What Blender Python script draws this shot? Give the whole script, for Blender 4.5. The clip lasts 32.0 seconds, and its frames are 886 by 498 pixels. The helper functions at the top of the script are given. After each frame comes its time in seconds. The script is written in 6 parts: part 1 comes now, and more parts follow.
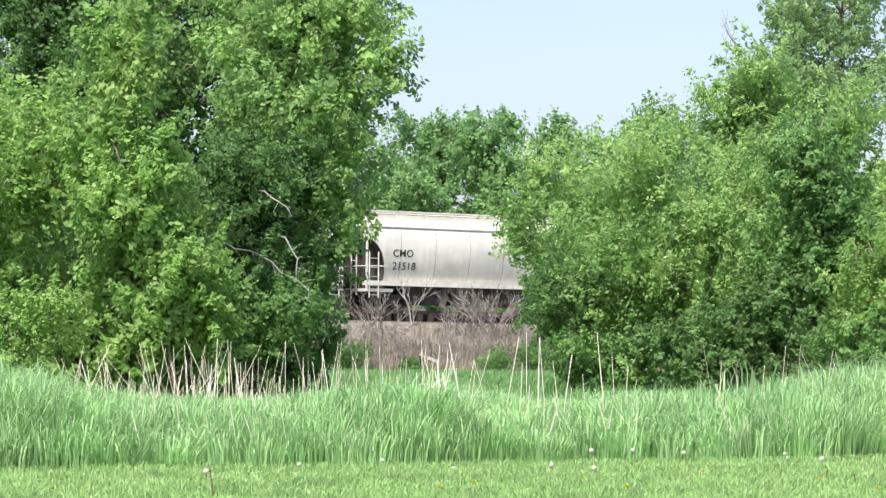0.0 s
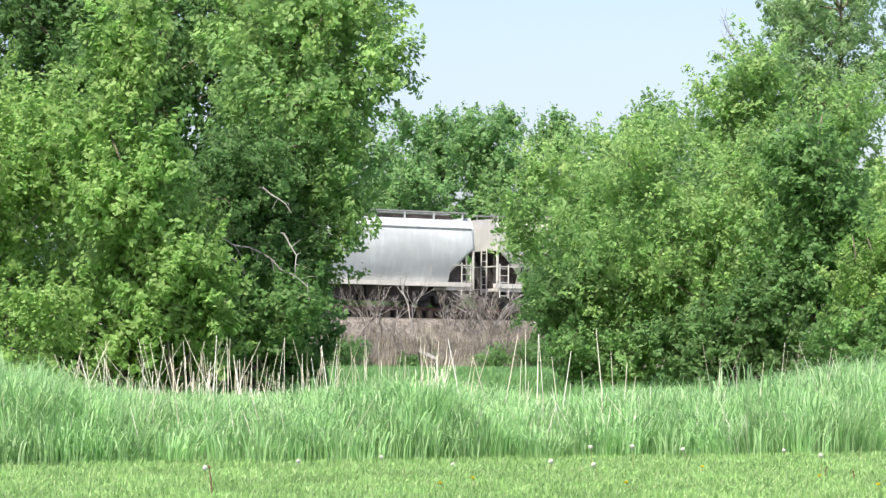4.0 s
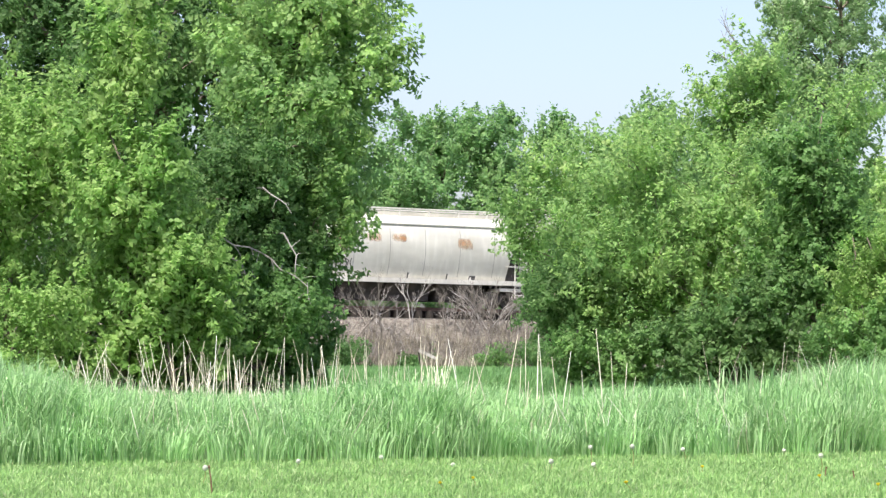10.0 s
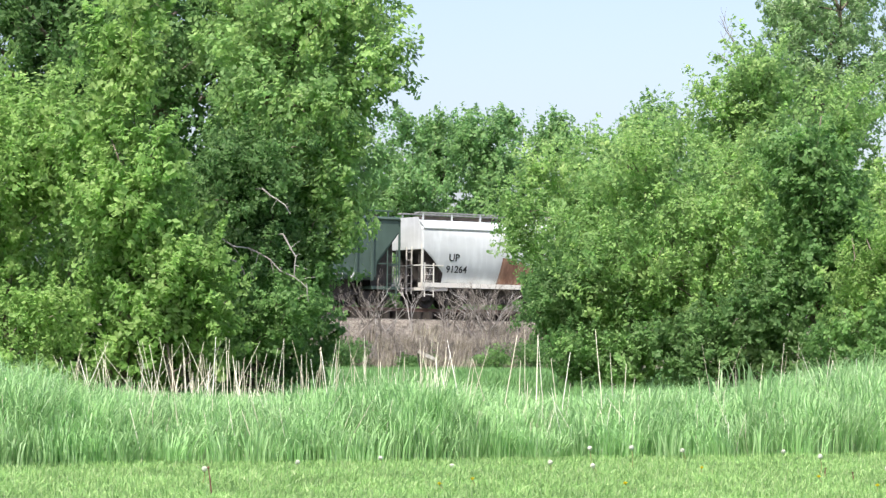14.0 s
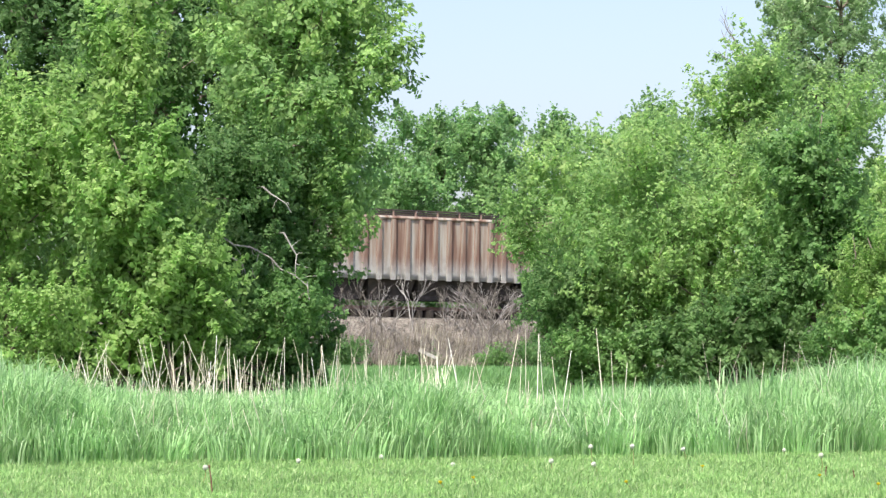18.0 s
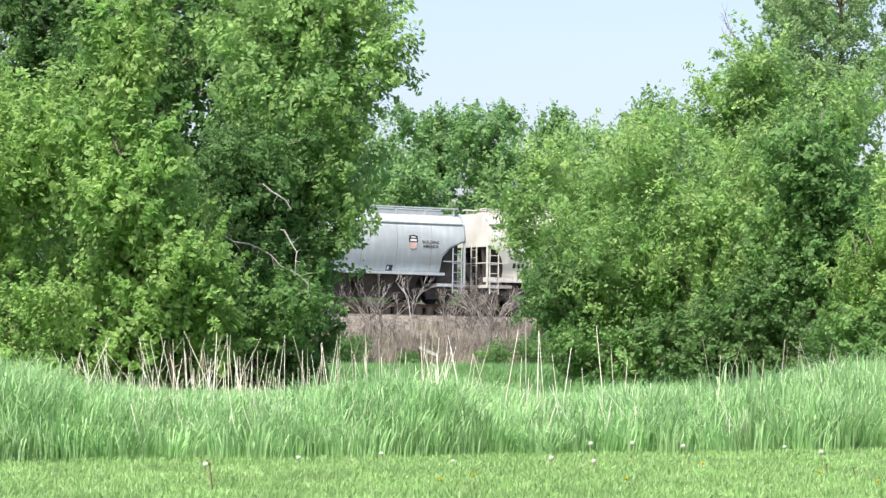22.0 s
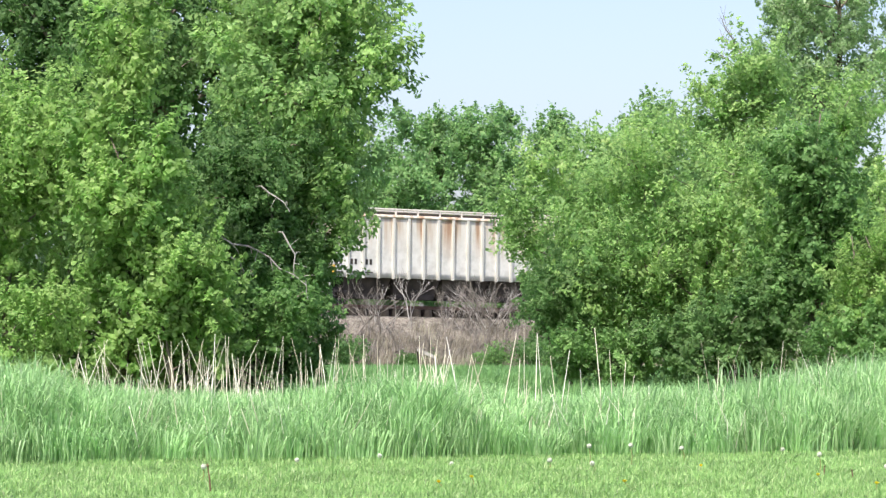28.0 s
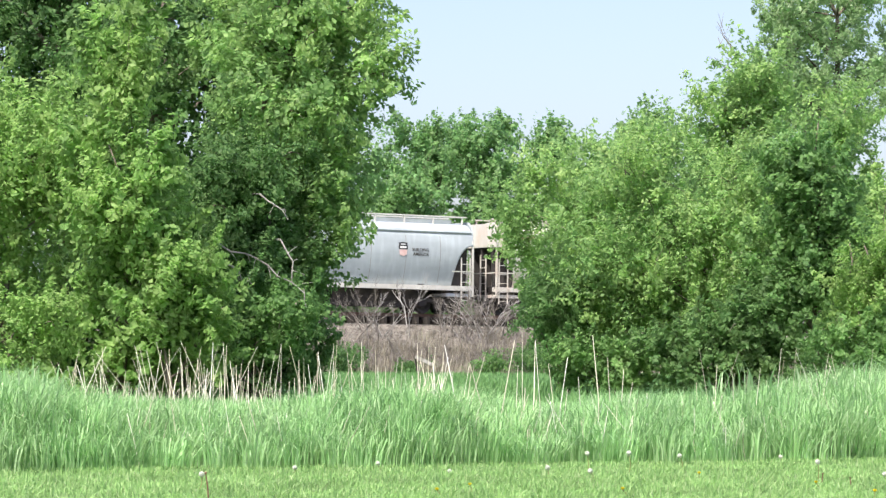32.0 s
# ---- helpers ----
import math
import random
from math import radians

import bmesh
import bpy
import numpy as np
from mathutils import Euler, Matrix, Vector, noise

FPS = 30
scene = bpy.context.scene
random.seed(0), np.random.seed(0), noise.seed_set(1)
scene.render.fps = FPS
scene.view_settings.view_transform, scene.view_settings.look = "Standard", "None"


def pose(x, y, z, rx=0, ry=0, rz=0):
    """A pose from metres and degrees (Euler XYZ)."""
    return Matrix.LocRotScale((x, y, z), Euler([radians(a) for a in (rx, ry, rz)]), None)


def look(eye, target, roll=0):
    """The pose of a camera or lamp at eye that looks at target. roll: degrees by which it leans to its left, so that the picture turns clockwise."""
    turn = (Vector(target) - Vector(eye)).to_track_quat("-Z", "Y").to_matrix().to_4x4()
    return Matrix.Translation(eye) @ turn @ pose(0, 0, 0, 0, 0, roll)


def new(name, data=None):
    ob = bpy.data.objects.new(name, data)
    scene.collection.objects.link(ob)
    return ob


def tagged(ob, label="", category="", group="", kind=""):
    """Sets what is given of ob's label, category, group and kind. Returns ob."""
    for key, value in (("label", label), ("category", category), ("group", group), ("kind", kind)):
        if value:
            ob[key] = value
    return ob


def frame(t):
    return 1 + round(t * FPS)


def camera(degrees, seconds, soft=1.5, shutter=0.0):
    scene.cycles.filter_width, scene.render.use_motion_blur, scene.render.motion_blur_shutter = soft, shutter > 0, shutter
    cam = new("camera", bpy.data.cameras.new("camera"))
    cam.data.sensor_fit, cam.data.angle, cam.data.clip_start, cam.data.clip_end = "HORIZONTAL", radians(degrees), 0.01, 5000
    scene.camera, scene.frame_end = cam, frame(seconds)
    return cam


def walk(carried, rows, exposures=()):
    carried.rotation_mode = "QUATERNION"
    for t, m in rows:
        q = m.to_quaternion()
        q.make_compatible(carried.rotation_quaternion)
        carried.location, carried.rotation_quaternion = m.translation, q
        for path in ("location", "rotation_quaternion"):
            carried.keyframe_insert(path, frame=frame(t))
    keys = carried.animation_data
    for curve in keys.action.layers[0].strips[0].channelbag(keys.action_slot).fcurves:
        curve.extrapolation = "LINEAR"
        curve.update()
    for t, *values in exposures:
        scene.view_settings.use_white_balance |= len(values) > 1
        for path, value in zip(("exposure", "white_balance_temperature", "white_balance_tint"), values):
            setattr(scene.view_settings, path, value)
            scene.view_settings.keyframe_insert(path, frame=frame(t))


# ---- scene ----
# ================= camera =================
LENS = 5100.0 / 1568.0           # focal length over picture width
EYE = (0.0, 0.0, 0.8)
PITCH = 2.123                    # degrees above the level
ROLL = 0.3
cam = camera(math.degrees(2 * math.atan(0.5 / LENS)), 32.0, soft=1.38)


def aim(dx, dy):
    """Pose of the camera whose picture has slid by dx to the right and dy downwards, in 1/5100 rad."""
    yaw, pitch = dx / 5100.0, math.radians(PITCH) + dy / 5100.0
    way = Vector((-math.sin(yaw) * math.cos(pitch), math.cos(yaw) * math.cos(pitch), math.sin(pitch)))
    return look(EYE, Vector(EYE) + way * 100, ROLL)


SWAY = """0:1.7,6.1 0.5:0.9,5.4 1:0.2,4.6 1.5:0.2,4.3 2:0.2,4.4 2.5:0.2,3.9 3:0.0,2.8 3.5:0.0,0.0 5.5:0.0,0.0 6:0,0 7:0.2,0.2
8:0.3,0.2 9:0.0,0.0 10:-0.1,0.0 11:0.0,-0.1 12:-0.6,-0.5 12.5:-0.6,-0.7 13:0.4,0.0 13.5:-0.9,0.0 14:-1.3,1.7 14.5:-1.1,1.5
16.5:0.2,0.7 17:0.2,2.2 17.5:0.4,-0.7 18:0.2,-0.7 18.5:0.4,-0.9 19:-1.1,-0.5 19.5:-1.7,-1.6 20:-1.1,-0.5 20.5:-0.6,-1.6
21:0.4,-1.8 21.5:2.0,-3.5 22:0.4,-5.9 22.5:0.9,-7.0 23:0.2,-2.9 23.5:0.2,0.2 24:7.9,6.5 24.5:8.3,12.9 25:7.9,13.8
25.5:7.2,10.0 27.5:-0.6,-1.8 28:-2.6,-2.2 28.5:-2.8,-2.2 29:-3.9,-1.8 29.5:-3.3,0.4 30:-0.9,1.1 30.5:-2.2,-0.9
31:-5.0,-0.5 31.5:-7.2,5.7 32:-5.9,11.1"""
steps = [w.replace(",", ":").split(":") for w in SWAY.split()]
walk(cam, [(float(a), aim(float(b), float(c))) for a, b, c in steps])

# ================= world, sun, exposure =================
SUN_AZ, SUN_EL = math.radians(207), math.radians(57)   # compass angle from +y, clockwise
world = bpy.data.worlds.new("sky")
scene.world = world
world.use_nodes = True
wn = world.node_tree
sky = wn.nodes.new("ShaderNodeTexSky")
sky.sky_type, sky.sun_disc = "NISHITA", False
sky.sun_elevation, sky.sun_rotation = SUN_EL, SUN_AZ
sky.air_density, sky.dust_density, sky.ozone_density = 0.9, 2.5, 1.8
haze = wn.nodes.new("ShaderNodeMixRGB")
haze.blend_type, haze.inputs[0].default_value, haze.inputs[2].default_value = "MULTIPLY", 1.0, (1.05, 0.945, 0.975, 1)
wn.links.new(sky.outputs[0], haze.inputs[1])
wn.links.new(haze.outputs[0], wn.nodes["Background"].inputs[0])
wn.nodes["Background"].inputs[1].default_value = 0.146
sun = new("sun", bpy.data.lights.new("sun", "SUN"))
sun.data.energy, sun.data.angle, sun.data.color = 4.1, radians(0.8), (1.0, 0.96, 0.865)
sun_dir = Vector((math.sin(SUN_AZ) * math.cos(SUN_EL), math.cos(SUN_AZ) * math.cos(SUN_EL), math.sin(SUN_EL)))
sun.matrix_world = look(sun_dir * 60, (0, 0, 0))
scene.view_settings.exposure = 0.83


# ================= materials =================
def tree_of(name):
    m = bpy.data.materials.new(name)
    m.use_nodes = True
    nt = m.node_tree
    return m, nt, nt.nodes["Principled BSDF"], nt.nodes.new, nt.links.new


def ramp_of(add, stops):
    r = add("ShaderNodeValToRGB")
    els = r.color_ramp.elements
    while len(els) < len(stops):
        els.new(0.5)
    for e, (p, c) in zip(els, stops):
        e.position, e.color = p, (*c, 1)
    return r


def surface(name, dark, mid, light, rough=0.7, scale=3.0, stretch=(1, 1, 1), metal=0.0, bump=0.1, grain=60.0):
    """A worn surface: three tones by a broad noise, fine grain as relief."""
    m, nt, bsdf, add, link = tree_of(name)
    tc, mp = add("ShaderNodeTexCoord"), add("ShaderNodeMapping")
    link(tc.outputs["Object"], mp.inputs[0])
    mp.inputs["Scale"].default_value = stretch
    a, b = add("ShaderNodeTexNoise"), add("ShaderNodeTexNoise")
    a.inputs["Scale"].default_value, a.inputs["Detail"].default_value = scale, 5
    b.inputs["Scale"].default_value, b.inputs["Detail"].default_value = grain, 3
    link(mp.outputs[0], a.inputs[0]), link(tc.outputs["Object"], b.inputs[0])
    r = ramp_of(add, ((0.3, dark), (0.5, mid), (0.72, light)))
    link(a.outputs[0], r.inputs[0]), link(r.outputs[0], bsdf.inputs["Base Color"])
    bp = add("ShaderNodeBump")
    bp.inputs["Strength"].default_value, bp.inputs["Distance"].default_value = bump, 0.02
    link(b.outputs[0], bp.inputs["Height"]), link(bp.outputs[0], bsdf.inputs["Normal"])
    bsdf.inputs["Roughness"].default_value, bsdf.inputs["Metallic"].default_value = rough, metal
    return m


def leafy(name, tones, rough=0.55, glow=0.60):
    """Leaf or blade: tone by island, partly letting light through."""
    m, nt, bsdf, add, link = tree_of(name)
    geo = add("ShaderNodeNewGeometry")
    n = len(tones)
    r = ramp_of(add, [((i + 0.0) / max(1, n - 1), c) for i, c in enumerate(tones)])
    spray = add("ShaderNodeAttribute")
    spray.attribute_name = "tone"
    blend = add("ShaderNodeMix")
    blend.inputs[0].default_value = 0.6
    link(geo.outputs["Random Per Island"], blend.inputs[2]), link(spray.outputs["Fac"], blend.inputs[3])
    link(blend.outputs[0], r.inputs[0])
    tc, nz = add("ShaderNodeTexCoord"), add("ShaderNodeTexNoise")
    nz.inputs["Scale"].default_value, nz.inputs["Detail"].default_value = 1.9, 4
    link(tc.outputs["Object"], nz.inputs[0])
    hs = add("ShaderNodeHueSaturation")
    mr = add("ShaderNodeMapRange")
    mr.inputs["From Min"].default_value, mr.inputs["From Max"].default_value = 0.3, 0.7
    mr.inputs["To Min"].default_value, mr.inputs["To Max"].default_value = 0.75, 1.32
    link(nz.outputs[0], mr.inputs[0]), link(mr.outputs[0], hs.inputs["Value"]), link(r.outputs[0], hs.inputs["Color"])
    link(hs.outputs[0], bsdf.inputs["Base Color"])
    bsdf.inputs["Roughness"].default_value = rough
    bsdf.inputs["Specular IOR Level"].default_value = 0.35
    tr, mix = add("ShaderNodeBsdfTranslucent"), add("ShaderNodeMixShader")
    link(hs.outputs[0], tr.inputs["Color"])
    mix.inputs[0].default_value = glow
    link(bsdf.outputs[0], mix.inputs[1]), link(tr.outputs[0], mix.inputs[2])
    link(mix.outputs[0], nt.nodes["Material Output"].inputs[0])
    return m


def paint(name, base, grime, rust=0.0, rust_col=(0.30, 0.12, 0.05), rough=0.5, patch=0.55):
    """Railcar paint: vertical grime streaks, and rust bloom in patches."""
    m, nt, bsdf, add, link = tree_of(name)
    tc, mp = add("ShaderNodeTexCoord"), add("ShaderNodeMapping")
    mp.inputs["Scale"].default_value = (2.2, 2.2, 0.35)
    link(tc.outputs["Object"], mp.inputs[0])
    streak, broad = add("ShaderNodeTexNoise"), add("ShaderNodeTexNoise")
    streak.inputs["Scale"].default_value, streak.inputs["Detail"].default_value = 1.6, 6
    broad.inputs["Scale"].default_value, broad.inputs["Detail"].default_value = 0.8, 4
    link(mp.outputs[0], streak.inputs[0])
    flat = add("ShaderNodeMapping")
    flat.inputs["Scale"].default_value = (0.5, 0.5, 1.3)
    link(tc.outputs["Object"], flat.inputs[0]), link(flat.outputs[0], broad.inputs[0])
    tint = [b * 0.90 for b in base]
    grime = [0.32 * q + 0.68 * b for q, b in zip(grime, base)]
    r1 = ramp_of(add, ((0.28, grime), (0.5, tint), (0.66, base)))
    link(streak.outputs[0], r1.inputs[0])
    r2 = ramp_of(add, ((0.35, (0.80, 0.80, 0.80)), (0.65, (1, 1, 1))))
    link(broad.outputs[0], r2.inputs[0])
    mul = add("ShaderNodeMixRGB")
    mul.blend_type, mul.inputs[0].default_value = "MULTIPLY", 1.0
    link(r1.outputs[0], mul.inputs[1]), link(r2.outputs[0], mul.inputs[2])
    out = mul.outputs[0]
    if rust > 0:
        mp2, spot = add("ShaderNodeMapping"), add("ShaderNodeTexNoise")
        mp2.inputs["Scale"].default_value = (1.5, 1.5, 0.8)
        link(tc.outputs["Object"], mp2.inputs[0]), link(mp2.outputs[0], spot.inputs[0])
        spot.inputs["Scale"].default_value, spot.inputs["Detail"].default_value = 1.1, 7
        r3 = ramp_of(add, ((patch, (0, 0, 0)), (patch + 0.12, (rust, rust, rust))))
        link(spot.outputs[0], r3.inputs[0])
        mx = add("ShaderNodeMixRGB")
        mx.inputs[2].default_value = (*rust_col, 1)
        link(r3.outputs[0], mx.inputs[0]), link(out, mx.inputs[1])
        out = mx.outputs[0]
    link(out, bsdf.inputs["Base Color"])
    bsdf.inputs["Roughness"].default_value = rough
    bsdf.inputs["Specular IOR Level"].default_value = 0.3
    return m


def panel_rust(name, clean, runs, zone):
    """Panel paint eaten by long rust runs from the eave, mostly sound near the sill."""
    m, nt, bsdf, add, link = tree_of(name)
    tc, mp, up = add("ShaderNodeTexCoord"), add("ShaderNodeMapping"), add("ShaderNodeSeparateXYZ")
    mp.inputs["Scale"].default_value = (1.9, 1.9, 0.16)
    link(tc.outputs["Object"], mp.inputs[0]), link(tc.outputs["Object"], up.inputs[0])
    run, fine = add("ShaderNodeTexNoise"), add("ShaderNodeTexNoise")
    run.inputs["Scale"].default_value, run.inputs["Detail"].default_value = 1.3, 5
    fine.inputs["Scale"].default_value, fine.inputs["Detail"].default_value = 3.0, 6
    link(mp.outputs[0], run.inputs[0]), link(tc.outputs["Object"], fine.inputs[0])
    wobble = add("ShaderNodeMath")
    wobble.operation, wobble.inputs[1].default_value = "MULTIPLY_ADD", 1.6
    link(run.outputs[0], wobble.inputs[0]), link(up.outputs["Z"], wobble.inputs[2])
    high = add("ShaderNodeMapRange")
    high.inputs["From Min"].default_value, high.inputs["From Max"].default_value = zone
    link(wobble.outputs[0], high.inputs[0])
    tone = ramp_of(add, runs)
    link(run.outputs[0], tone.inputs[0])
    sound = ramp_of(add, ((0.3, clean[0]), (0.6, clean[1])))
    link(fine.outputs[0], sound.inputs[0])
    mix = add("ShaderNodeMixRGB")
    link(high.outputs[0], mix.inputs[0]), link(sound.outputs[0], mix.inputs[1]), link(tone.outputs[0], mix.inputs[2])
    link(mix.outputs[0], bsdf.inputs["Base Color"])
    bsdf.inputs["Roughness"].default_value = 0.75
    return m


M_LAWN = surface("lawn_soil", (0.06, 0.10, 0.025), (0.09, 0.15, 0.035), (0.13, 0.19, 0.05), 0.95, 1.2, bump=0.6, grain=40)
M_BALLAST = surface("ballast", (0.118, 0.102, 0.087), (0.186, 0.166, 0.141), (0.265, 0.241, 0.206), 0.95, 2.5, bump=1.0, grain=9)
# ballast coloured darker to hold the shade beneath the train
M_BALLAST_SHADE = surface("ballast_shade_under_train", (0.030, 0.027, 0.024), (0.048, 0.043, 0.038), (0.075, 0.067, 0.06), 0.95, 2.5, bump=1.0, grain=9)
M_EARTH = surface("bank_earth", (0.062, 0.053, 0.043), (0.105, 0.091, 0.074), (0.16, 0.14, 0.115), 0.95, 0.8, bump=0.8, grain=14)
M_BARK = surface("bark", (0.087, 0.070, 0.052), (0.160, 0.131, 0.102), (0.275, 0.239, 0.203), 0.9, 9, (1, 1, 0.25), bump=0.9, grain=40)
M_TWIG = surface("dry_twig", (0.126, 0.109, 0.092), (0.216, 0.193, 0.169), (0.360, 0.329, 0.293), 0.9, 3, bump=0.2)
M_PALETWIG = surface("pale_dead_wood", (0.24, 0.22, 0.20), (0.36, 0.34, 0.32), (0.50, 0.48, 0.45), 0.9, 3, bump=0.2)
M_WEATHERED = surface("weathered_wood", (0.22, 0.20, 0.18), (0.34, 0.32, 0.29), (0.46, 0.44, 0.41), 0.85, 6, (1, 1, 0.2), bump=0.5)
M_TIE = surface("tie_wood", (0.022, 0.018, 0.015), (0.036, 0.03, 0.025), (0.06, 0.05, 0.042), 0.9, 4, bump=0.5)
M_RAIL = surface("rail_steel", (0.10, 0.06, 0.045), (0.16, 0.10, 0.075), (0.22, 0.16, 0.13), 0.5, 3, metal=0.6)
M_IRON = surface("dark_iron", (0.024, 0.022, 0.020), (0.047, 0.041, 0.036), (0.095, 0.078, 0.068), 0.75, 3, bump=0.3)
M_GRIME = surface("underframe_grime", (0.027, 0.024, 0.023), (0.049, 0.042, 0.038), (0.095, 0.078, 0.068), 0.85, 1.5, bump=0.3)
M_GALV = surface("galvanised_grating", (0.20, 0.20, 0.20), (0.28, 0.28, 0.28), (0.36, 0.36, 0.36), 0.6, 5)
M_SEAM = surface("grimy_weld", (0.22, 0.21, 0.19), (0.29, 0.28, 0.26), (0.36, 0.35, 0.33), 0.8, 2)
M_DARK_SHEET = surface("dark_slope_sheet", (0.030, 0.026, 0.024), (0.051, 0.045, 0.041), (0.088, 0.074, 0.068), 0.85, 1.2)
M_BLACK = surface("black_lettering", (0.012, 0.012, 0.014), (0.02, 0.02, 0.024), (0.035, 0.035, 0.04), 0.6)
M_WHITE = surface("white_lettering", (0.62, 0.62, 0.62), (0.72, 0.72, 0.72), (0.8, 0.8, 0.8), 0.6)
M_RED = surface("red_lettering", (0.42, 0.08, 0.07), (0.52, 0.12, 0.10), (0.62, 0.2, 0.17), 0.6)
M_PINK = surface("faded_red", (0.62, 0.36, 0.34), (0.70, 0.46, 0.43), (0.76, 0.58, 0.55), 0.6)
M_BLUE = surface("blue_lettering", (0.04, 0.07, 0.28), (0.06, 0.10, 0.38), (0.10, 0.16, 0.48), 0.6)
M_SPRAYBLUE = surface("spray_blue", (0.05, 0.10, 0.18), (0.08, 0.17, 0.28), (0.22, 0.36, 0.46), 0.6, 4)
M_YELLOW = surface("safety_yellow", (0.45, 0.26, 0.03), (0.6, 0.38, 0.05), (0.7, 0.48, 0.1), 0.6)
M_OCHRE = surface("faded_ochre", (0.22, 0.15, 0.06), (0.28, 0.19, 0.08), (0.34, 0.25, 0.12), 0.7)
M_RUSTPATCH = surface("rust_panel", (0.14, 0.07, 0.045), (0.24, 0.13, 0.085), (0.36, 0.23, 0.16), 0.8, 2.5, (2, 2, 0.4))
def bloom(name, dark, light):
    """A rust bloom that thins out raggedly towards its rim."""
    m, nt, bsdf, add, link = tree_of(name)
    tc, nz, far = add("ShaderNodeTexCoord"), add("ShaderNodeTexNoise"), add("ShaderNodeVectorMath")
    flat, mp = add("ShaderNodeMapping"), add("ShaderNodeMapping")
    flat.inputs["Location"].default_value, flat.inputs["Scale"].default_value = (-1, 0, -1), (2, 0, 2)
    mp.inputs["Scale"].default_value = (3.2, 1, 1.1)
    link(tc.outputs["Generated"], flat.inputs[0]), link(tc.outputs["Object"], mp.inputs[0]), link(mp.outputs[0], nz.inputs[0])
    nz.inputs["Scale"].default_value, nz.inputs["Detail"].default_value = 1.6, 6
    far.operation = "LENGTH"
    link(flat.outputs[0], far.inputs[0])
    less = add("ShaderNodeMath")
    less.operation, less.inputs[1].default_value = "MULTIPLY_ADD", -0.55
    link(far.outputs["Value"], less.inputs[0]), link(nz.outputs[0], less.inputs[2])
    cover = add("ShaderNodeMapRange")
    cover.inputs["From Min"].default_value, cover.inputs["From Max"].default_value, cover.inputs["To Max"].default_value = -0.12, 0.5, 0.62
    link(less.outputs[0], cover.inputs[0])
    r = ramp_of(add, ((0.35, light), (0.65, dark)))
    link(nz.outputs[0], r.inputs[0]), link(r.outputs[0], bsdf.inputs["Base Color"])
    link(cover.outputs[0], bsdf.inputs["Alpha"])
    bsdf.inputs["Roughness"].default_value = 0.8
    return m


M_PALEPINK = surface("pale_pink_spray", (0.50, 0.38, 0.37), (0.58, 0.46, 0.45), (0.64, 0.54, 0.53), 0.6, 4)
M_MAROON = surface("maroon_spray", (0.06, 0.012, 0.015), (0.10, 0.02, 0.024), (0.17, 0.05, 0.05), 0.6, 4)
M_RUSTTINT = bloom("orange_rust", (0.52, 0.29, 0.15), (0.62, 0.45, 0.29))
M_STALK = leafy("dry_stalk", ((0.389, 0.354, 0.260), (0.614, 0.578, 0.448), (0.802, 0.779, 0.637), (0.860, 0.860, 0.826)), 0.8, 0.3)
M_TALL = leafy("tall_grass_blade", ((0.119, 0.260, 0.086), (0.205, 0.391, 0.140), (0.307, 0.520, 0.215), (0.461, 0.651, 0.339), (0.717, 0.784, 0.525)), 0.42, 0.4)
M_TURF = leafy("mown_grass_blade", ((0.167, 0.318, 0.095), (0.239, 0.420, 0.133), (0.336, 0.522, 0.191), (0.504, 0.598, 0.321)), 0.5, 0.4)
M_FIELD = leafy("field_grass_blade", ((0.114, 0.243, 0.079), (0.164, 0.328, 0.113), (0.240, 0.406, 0.169)), 0.5, 0.35)
M_LEAF_MID = leafy("leaf_green", ((0.132, 0.274, 0.096), (0.172, 0.321, 0.111), (0.236, 0.404, 0.137), (0.365, 0.531, 0.209)))
M_LEAF_SOFT = leafy("leaf_soft_green", ((0.206, 0.363, 0.133), (0.263, 0.431, 0.157), (0.363, 0.540, 0.191), (0.560, 0.708, 0.289)))
M_LEAF_LIGHT = leafy("leaf_fresh", ((0.216, 0.389, 0.121), (0.256, 0.429, 0.130), (0.334, 0.501, 0.162), (0.474, 0.618, 0.255)))
# deep green leaves; the same dark tones paint shade inside the crowns
M_LEAF_DEEP_AND_SHADE = leafy("leaf_deep_and_shade", ((0.105, 0.224, 0.078), (0.134, 0.262, 0.090), (0.173, 0.301, 0.108), (0.231, 0.351, 0.141)))
M_LEAF_GREY = leafy("leaf_grey_green", ((0.280, 0.444, 0.224), (0.299, 0.456, 0.208), (0.363, 0.494, 0.266), (0.653, 0.730, 0.548)))
M_LEAF_FAR = leafy("leaf_far", ((0.236, 0.439, 0.192), (0.253, 0.423, 0.168), (0.316, 0.468, 0.192)))
M_FLUFF = surface("dandelion_fluff", (0.46, 0.50, 0.40), (0.54, 0.58, 0.47), (0.62, 0.66, 0.55), 0.9, 30)
M_PETAL = surface("dandelion_petal", (0.72, 0.60, 0.02), (0.82, 0.70, 0.03), (0.86, 0.76, 0.06), 0.7, 40)
M_STEM = surface("dandelion_stem", (0.16, 0.17, 0.05), (0.22, 0.24, 0.08), (0.3, 0.28, 0.12), 0.7, 20)


